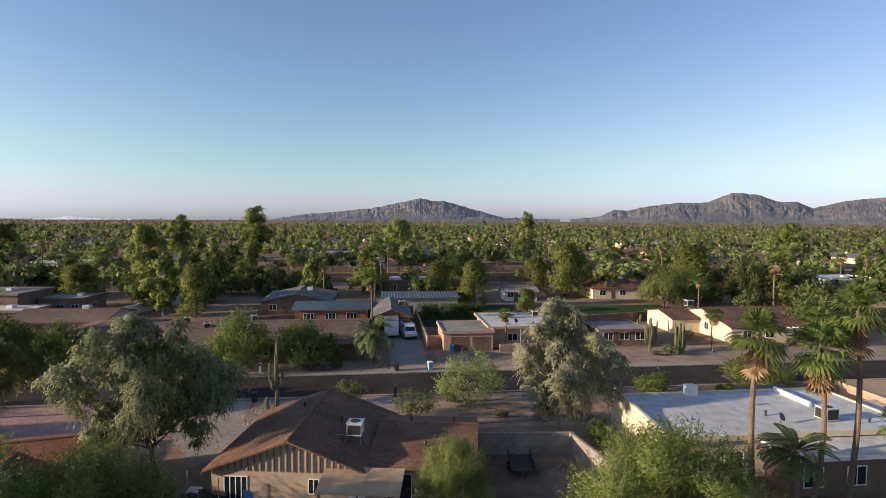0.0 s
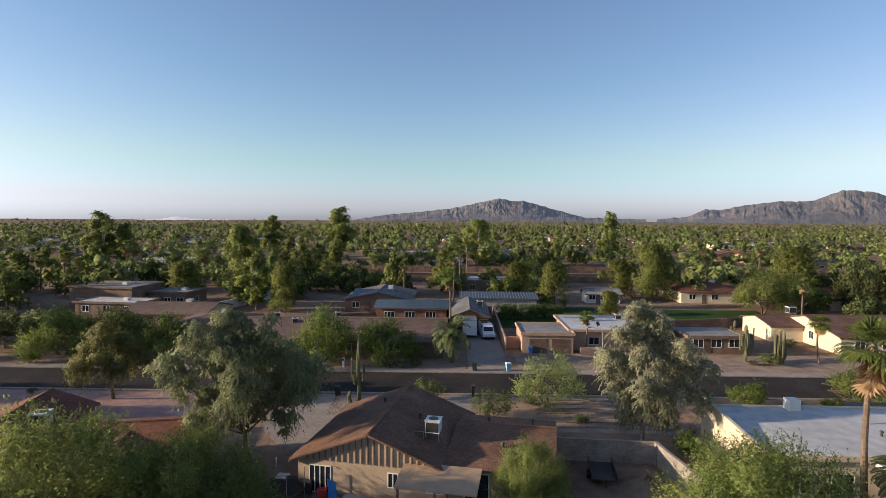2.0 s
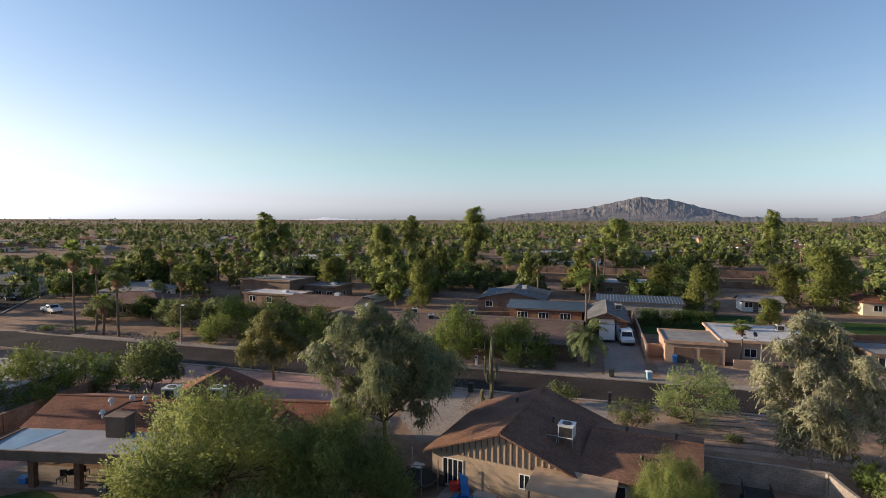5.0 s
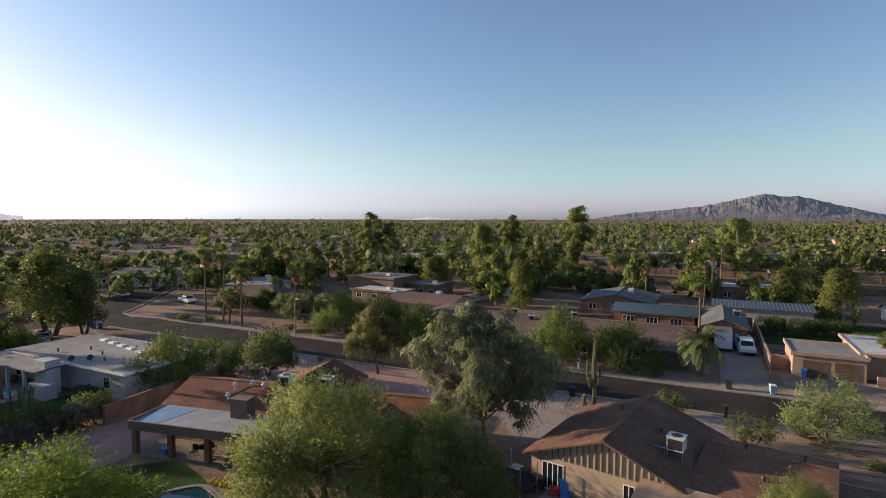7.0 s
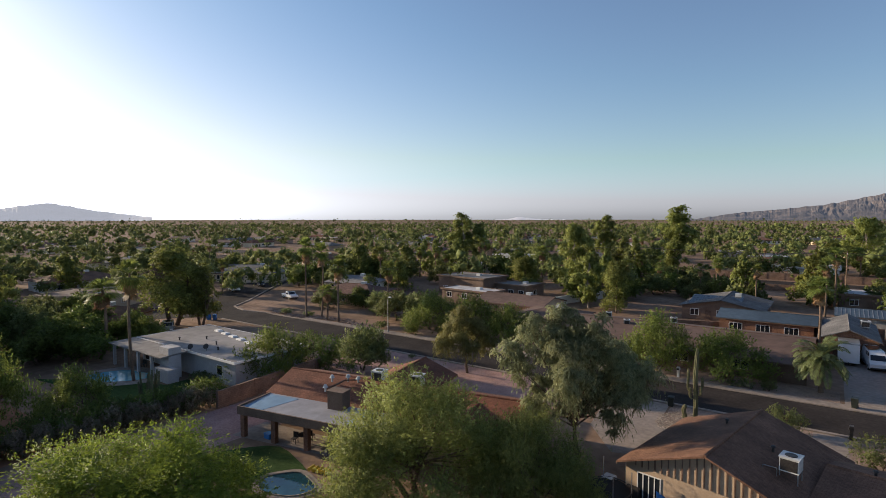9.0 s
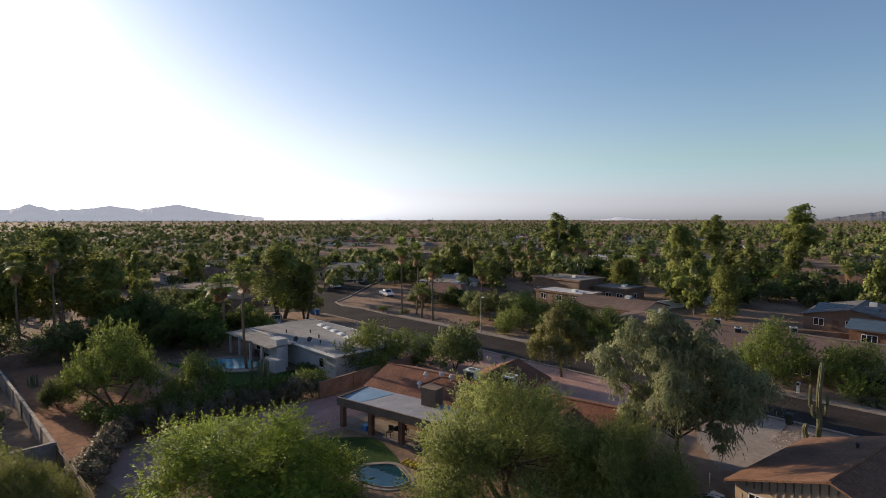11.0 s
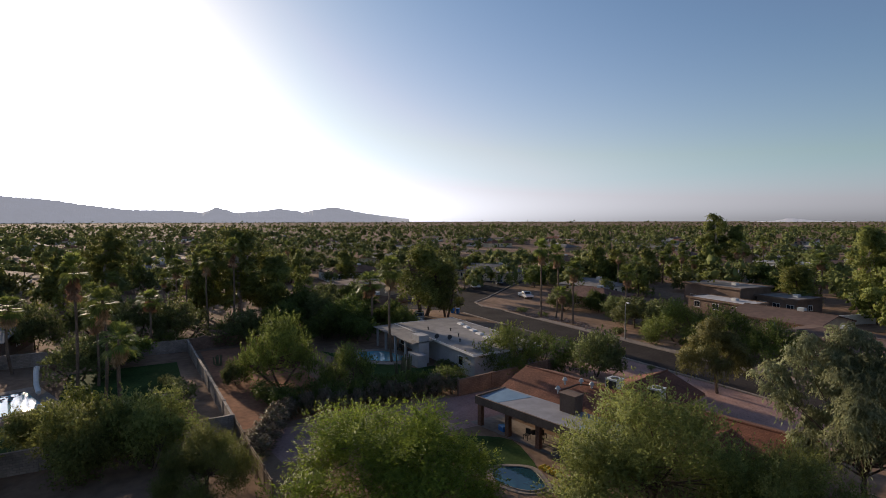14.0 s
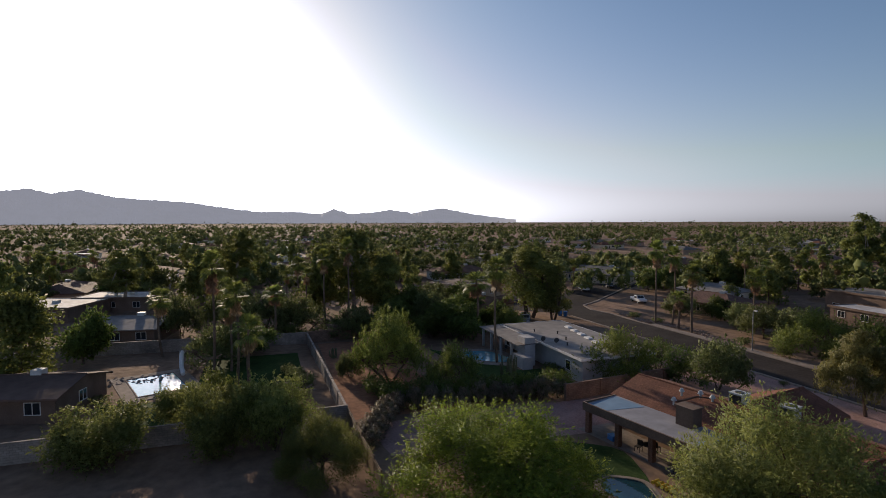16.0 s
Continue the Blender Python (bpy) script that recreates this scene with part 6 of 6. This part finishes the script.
def agave(x, y, s, label="spiky grey-green agave in gravel"):
    t = thing("agave", label, "agave", (x, y, 0), "agaves")
    for k in range(22):
        a, e = k * 2.4, 0.25 + 1.0 * (k / 22)
        d = Vector((math.cos(a) * math.cos(e), math.sin(a) * math.cos(e), math.sin(e)))
        side = Vector((-math.sin(a), math.cos(a), 0)) * 0.07 * s
        m = d * 0.5 * s
        part("leaf", B().add([(0, 0, 0.05), m + side, d * s, m - side, m - Vector((0, 0, 0.05 * s))], [(0, 1, 2, 3), (0, 4, 1), (1, 4, 2), (2, 4, 3), (3, 4, 0)]), "datefrond", t)


agave(8.1, 57.6, 1.5)
agave(-9.2, 71.9, 1.0)


def prickly_pear(x, y, s, seed):
    t = thing("prickly_pear", "low spreading prickly pear cactus with round pads", "cactus", (x, y, 0))
    rng2 = random.Random(seed)
    for k in range(26):
        a, r = rng2.uniform(0, 6.28), rng2.uniform(0, s)
        c = Vector((r * math.cos(a) * 1.5, r * math.sin(a), rng2.uniform(0.2, 0.75)))
        d = Vector((rng2.uniform(-1, 1), rng2.uniform(-1, 1), 0.2)).normalized() * 0.03
        p = B().tube([c - d, c + d], 0.21, 0.21, 9)
        part("pad", p, "cactus", t)


prickly_pear(-8.4, 71.6, 0.9, 2)
plant_src = tree("shrub", "low rounded olive-green shrub in gravel", "round", 1.4, 1.3, 1300, 0.1, "dusty", bole=0.02, seed=61, trunks=3, aspect=0.45)
for x, y, h, r in ((-5.4, 71.8, 1.2, 1.0), (43.6, 75.2, 1.6, 1.7), (41.0, 75.0, 0.7, 0.7), (58, 92.0 - 14, 2.0, 1.5), (52.6, 86, 1.4, 1.1), (-92, 71.8, 1.2, 1.5), (-86, 72.4, 1.0, 1.3), (-66, 72.5, 1.3, 1.4), (-58.5, 71.8, 1.6, 1.5), (-26, 73, 1.3, 1.4), (12.4, 52.5, 0.8, 0.9), (4.0, 50.6, 0.9, 1.1), (-62.5, 35.7, 1.2, 1.4), (-60.6, 35.8, 1.1, 1.3), (-70, 3.5, 1.6, 1.3), (-66, 4.4, 1.8, 1.4), (-61, 3.6, 1.4, 1.3), (-73, 2.6, 1.2, 1.0), (-65.5, -9.6, 1.0, 1.0), (-67.2, -17.4, 1.0, 1.1), (-24, 51, 0.8, 0.7), (66, 79, 1.2, 1.0), (-48, 61.0 - 2, 0.7, 0.6)):
    plant(plant_src, x, y, h, r)
for o in (*plant_src.children_recursive, plant_src):
    bpy.data.objects.remove(o)


def stones(name, label, spots, size, material, seed):
    """Loose rounded stones as one countless mass."""
    rng2 = np.random.default_rng(seed)
    b = B()
    for x, y in spots:
        s = size * rng2.uniform(0.5, 1.4)
        k = rng2.uniform(0.75, 1.25, 6) * s
        b.add([(x - k[0], y, s * 0.2), (x, y - k[1], s * 0.2), (x + k[2], y, s * 0.2), (x, y + k[3], s * 0.2), (x, y, s * 0.75), (x, y, -0.05)],
              [(0, 1, 4), (1, 2, 4), (2, 3, 4), (3, 0, 4), (1, 0, 5), (2, 1, 5), (3, 2, 5), (0, 3, 5)])
    return tagged(part(name, b, material), label, "stones", kind="stuff")


r3 = np.random.default_rng(8)
stones("river_stones", "pale rounded river stones round the saguaro", [(-11.4 + 2.3 * r * math.cos(a), 55.6 + 3.2 * r * math.sin(a)) for a, r in zip(r3.uniform(0, 6.28, 1500), np.sqrt(r3.random(1500)))], 0.085, "river", 1)
stones("rock_border", "rough brown rocks along the far kerb", [(x, 72.2 + 1.1 * math.sin(x * 0.3) + d) for x, d in zip(r3.uniform(-97, -66, 420), r3.normal(0, 0.7, 420))], 0.26, "gravel", 2)
stones("yard_stones", "scattered stones and clods over the bare yards", list(zip(r3.uniform(-58, 24, 1500), r3.uniform(48.5, 60, 1500))), 0.06, "gravel", 3)
stones("garden_rocks", "rocks and rubble beside the garden pool", [(-78 + 4 * r3.random(), -19 + 7 * r3.random()) for k in range(90)] + [(-70 + 6 * r3.random(), 2 + 3.4 * r3.random()) for k in range(160)], 0.2, "river", 4)

# ---- things in the near yards ----
tp = thing("trampoline", "round black trampoline with a padded steel frame", "trampoline", (-12.4, 37.2, 0))
part("mat", B().disc(0, 0, 0.8, 0.84, 1.5, 1.5, 24), "rubber", tp)
rim = [(1.65 * math.cos(6.2832 * k / 24), 1.65 * math.sin(6.2832 * k / 24), 0.86) for k in range(25)]
part("frame", B().tube(rim, 0.06, 0.06, 6, False), "darkmetal", tp)
for k in range(6):
    a = 6.2832 * k / 6
    part("leg", B().tube([(1.65 * math.cos(a), 1.65 * math.sin(a), 0), (1.65 * math.cos(a), 1.65 * math.sin(a), 2.4)], 0.035, 0.035, 6), "metal", tp)
kp = thing("paddling_pool", "bright blue plastic paddling pool on the patio", "toy", (-8.6, 36.0, 0))
part("wall", B().tube([(0.8 * math.cos(6.2832 * k / 16), 0.8 * math.sin(6.2832 * k / 16), 0.14) for k in range(17)], 0.13, 0.13, 7, False), "blue", kp)
part("bottom", B().disc(0, 0, 0.01, 0.04, 0.8, 0.8, 16), "blue", kp)
ts = thing("toy_slide", "small blue plastic garden slide", "toy", (-8.8, 37.4, 0), "", 20)
part("chute", B().slab([(-0.3, 0.8, 1.3), (-0.3, -0.6, 0.15), (0.3, -0.6, 0.15), (0.3, 0.8, 1.3)], 0.06), "blue", ts)
part("ladder", B().box(-0.3, 0.3, 0.8, 0.95, 0, 1.35), "red", ts)


def crate(x, y, w, d, h, material, label, name="storage_box", turn=0.0):
    t = thing(name, label, "box", (x, y, 0), "", turn)
    part("body", B().box(-w / 2, w / 2, -d / 2, d / 2, 0, h * 0.85, 0.02), material, t)
    part("lid", B().box(-w / 2 - 0.03, w / 2 + 0.03, -d / 2 - 0.03, d / 2 + 0.03, h * 0.85, h, 0.03), material, t)


crate(-9.6, 37.6, 0.7, 0.5, 0.6, "red", "red plastic toy box by the wall", turn=15)
crate(-5.2, 36.0, 1.1, 0.6, 0.55, "darkmetal", "dark storage box by the patio")
crate(-4.3, 35.9, 0.5, 0.5, 0.4, "red", "small red box on the patio", turn=30)
crate(-7.0, 36.2, 1.6, 0.7, 0.75, "greywall", "grey padded garden bench against the wall", "garden_bench", -10)
crate(-10.9, 38.2, 0.9, 0.6, 1.0, "darkmetal", "black barbecue grill by the wall", "barbecue_grill", -10)
crate(-12.9, 38.9, 0.8, 0.8, 0.9, "acwhite", "pale evaporative unit beside the house", "garden_unit", -10)
sheet("patio_paving", [(-11, 33.5), (2.5, 31.5), (3.0, 36.4), (-10.2, 38.4)], 0.02, "concrete", 0, "worn concrete paving behind the brown house")
cg = thing("utility_trailer", "dark flat utility trailer with mesh sides", "trailer", (11.3, 41.2, 0), "", -8)
part("bed", B().box(-0.9, 0.9, -1.5, 1.5, 0.5, 0.62), "darkmetal", cg)
for s in (-1, 1):
    part("side", B().box(s * 0.9 - 0.03, s * 0.9 + 0.03, -1.5, 1.5, 0.62, 1.1), "darkmetal", cg)
    part("wheel", B().tube([(s * 0.92, 0, 0.32), (s * 1.1, 0, 0.32)], 0.32, 0.32, 12), "rubber", cg)
part("drawbar", B().box(-0.05, 0.05, -2.5, -1.5, 0.45, 0.55), "darkmetal", cg)
mound = thing("soil_mound", "heap of loose brown soil in the yard", "soil", (14.2, 39.6, 0))
rings = []
for j in range(7):
    for k in range(18):
        a, q = 6.2832 * k / 18, j / 6
        rr = 2.1 * q * (1 + 0.18 * math.sin(3 * a + 1) + 0.1 * math.sin(5 * a))
        rings.append((rr * math.cos(a), rr * math.sin(a), 1.0 * (1 - q) ** 1.3 * (1 + 0.15 * math.sin(4 * a + j)) + 0.0))
part("mound_body", B().add(rings, [(j * 18 + k, (j + 1) * 18 + k, (j + 1) * 18 + (k + 1) % 18, j * 18 + (k + 1) % 18) for j in range(6) for k in range(18)]), "dirt", mound)


def garden_chair(x, y, turn, material="darkmetal", label="dark metal patio chair"):
    t = thing("patio_chair", label, "chair", (x, y, 0.02), "patio chairs", turn)
    part("seat", B().box(-0.25, 0.25, -0.25, 0.25, 0.42, 0.47), material, t)
    part("backrest", B().box(-0.25, 0.25, 0.22, 0.27, 0.47, 0.95), material, t)
    for sx in (-1, 1):
        for sy in (-1, 1):
            part("leg", B().box(sx * 0.22 - 0.02, sx * 0.22 + 0.02, sy * 0.22 - 0.02, sy * 0.22 + 0.02, 0, 0.42), material, t)


for x, y, a in ((-38.2, 30.4, 20), (-36.9, 30.9, 120), (-37.6, 31.8, 200), (-33.8, 30.6, 40), (-32.6, 31.6, 150), (-74.5, 34.6, 30), (-72.8, 35.0, 160), (0.0, 35.4, 20), (-1.2, 35.2, 170)):
    garden_chair(x, y, a)
pt = thing("patio_table", "round dark patio table", "table", (-37.6, 31.0, 0.02))
part("tabletop", B().disc(0, 0, 0.7, 0.75, 0.6, 0.6, 18), "darkmetal", pt)
part("pedestal", B().disc(0, 0, 0, 0.7, 0.06, 0.06, 8), "darkmetal", pt)
crate(-41.0, 29.8, 0.8, 0.6, 0.5, "blue", "blue plastic toy box under the patio roof")
fl = thing("pool_float", "yellow striped pool float beside the pool", "pool float", (-32.2, 28.0, 0.06), "", 10)
for k in range(5):
    part("tube", B().tube([(-0.8 + k * 0.4, -0.35, 0.12), (-0.8 + k * 0.4, 0.35, 0.12)], 0.14, 0.14, 8), "yellow", fl)
sheet("patio_slab", [(-44.4, 28.2), (-30.2, 31.0), (-30.6, 34), (-44.6, 32)], 0.024, "concrete", 0, "concrete slab under the patio roof")
rl = thing("pool_rail", "bent metal garden railing beside the pool", "railing", (-36.6, 24.2, 0), "", -40)
for k in range(5):
    part("post", B().tube([(k * 0.7, 0, 0), (k * 0.7, 0, 1.1)], 0.02, 0.02, 5), "metal", rl)
part("rail", B().tube([(0, 0, 1.1), (2.8, 0, 1.1)], 0.025, 0.025, 5), "metal", rl)

# pipes, dishes and vents on the roofs
pipe = thing("roof_conduit", "pale bent duct with round vent caps on the roof", "duct", (-40.2, 35.6, 0), "", 11)
part("duct", B().tube([(1.5, -1.2, 3.85), (2.0, -0.6, 4.05), (2.4, 0.2, 4.3), (3.2, 0.9, 4.25)], 0.09, 0.09, 7), "trim", pipe)
for px, py, pz in ((1.3, -1.4, 3.8), (0.9, 0.2, 4.25), (2.5, 0.6, 4.4), (3.4, 1.0, 4.2)):
    cap = part("cap", B().disc(px, py, pz - 0.3, pz + 0.15, 0.1, 0.1, 8).disc(px, py, pz + 0.12, pz + 0.4, 0.26, 0.12, 10), "acwhite", pipe)
for x, y, z in ((-65.5, 36.2, 3.2), (-64, 37.4, 3.2), (22.0, 84.5, 3.2), (33.0, 40.2, 3.35)):
    ds = thing("satellite_dish", "small dark satellite dish on a flat roof", "dish", (x, y, z), "satellite dishes", 30)
    part("mast", B().tube([(0, 0, 0), (0, 0, 0.5)], 0.03, 0.03, 6), "darkmetal", ds)
    part("bowl", B().tube([(0, 0.05, 0.5), (0, -0.1, 0.58)], 0.12, 0.36, 14), "darkmetal", ds)
ac_stand = thing("roof_pipe_frame", "thin white pipe frame beside the rooftop unit", "pipe", (-3.2, 39.6, 0), "", -10)
for px in (0, 0.8):
    part("leg", B().tube([(px, 0, 3.2), (px, 0, 4.15)], 0.025, 0.025, 5), "metal", ac_stand)
part("bar", B().tube([(0, 0, 4.15), (0.8, 0, 4.15)], 0.025, 0.025, 5), "metal", ac_stand)
for k in range(4):
    for j in range(5):
        sp = thing("solar_panel", "dark blue solar panel on the grey roof", "solar panel", (-23.0 + k * 2.3, 115.6 + j * 1.15, 2.97 + j * 0.215), "solar panels")
        part("cell_sheet", B().slab([(0, 0, 0.14), (2.2, 0, 0.14), (2.2, 1.05, 0.336), (0, 1.05, 0.336)], 0.05), "glass", sp)
        part("frame", B().slab([(-0.03, -0.03, 0.11), (2.23, -0.03, 0.11), (2.23, 1.08, 0.31), (-0.03, 1.08, 0.31)], 0.05), "metal", sp)
for k in range(27):
    part("roof_rib", B().slab([(0.9 + k * 0.62, 114.6, 3.22), (1.02 + k * 0.62, 114.6, 3.22), (1.02 + k * 0.62, 119, 4.0), (0.9 + k * 0.62, 119, 4.0)], 0.06), "metal", F4)
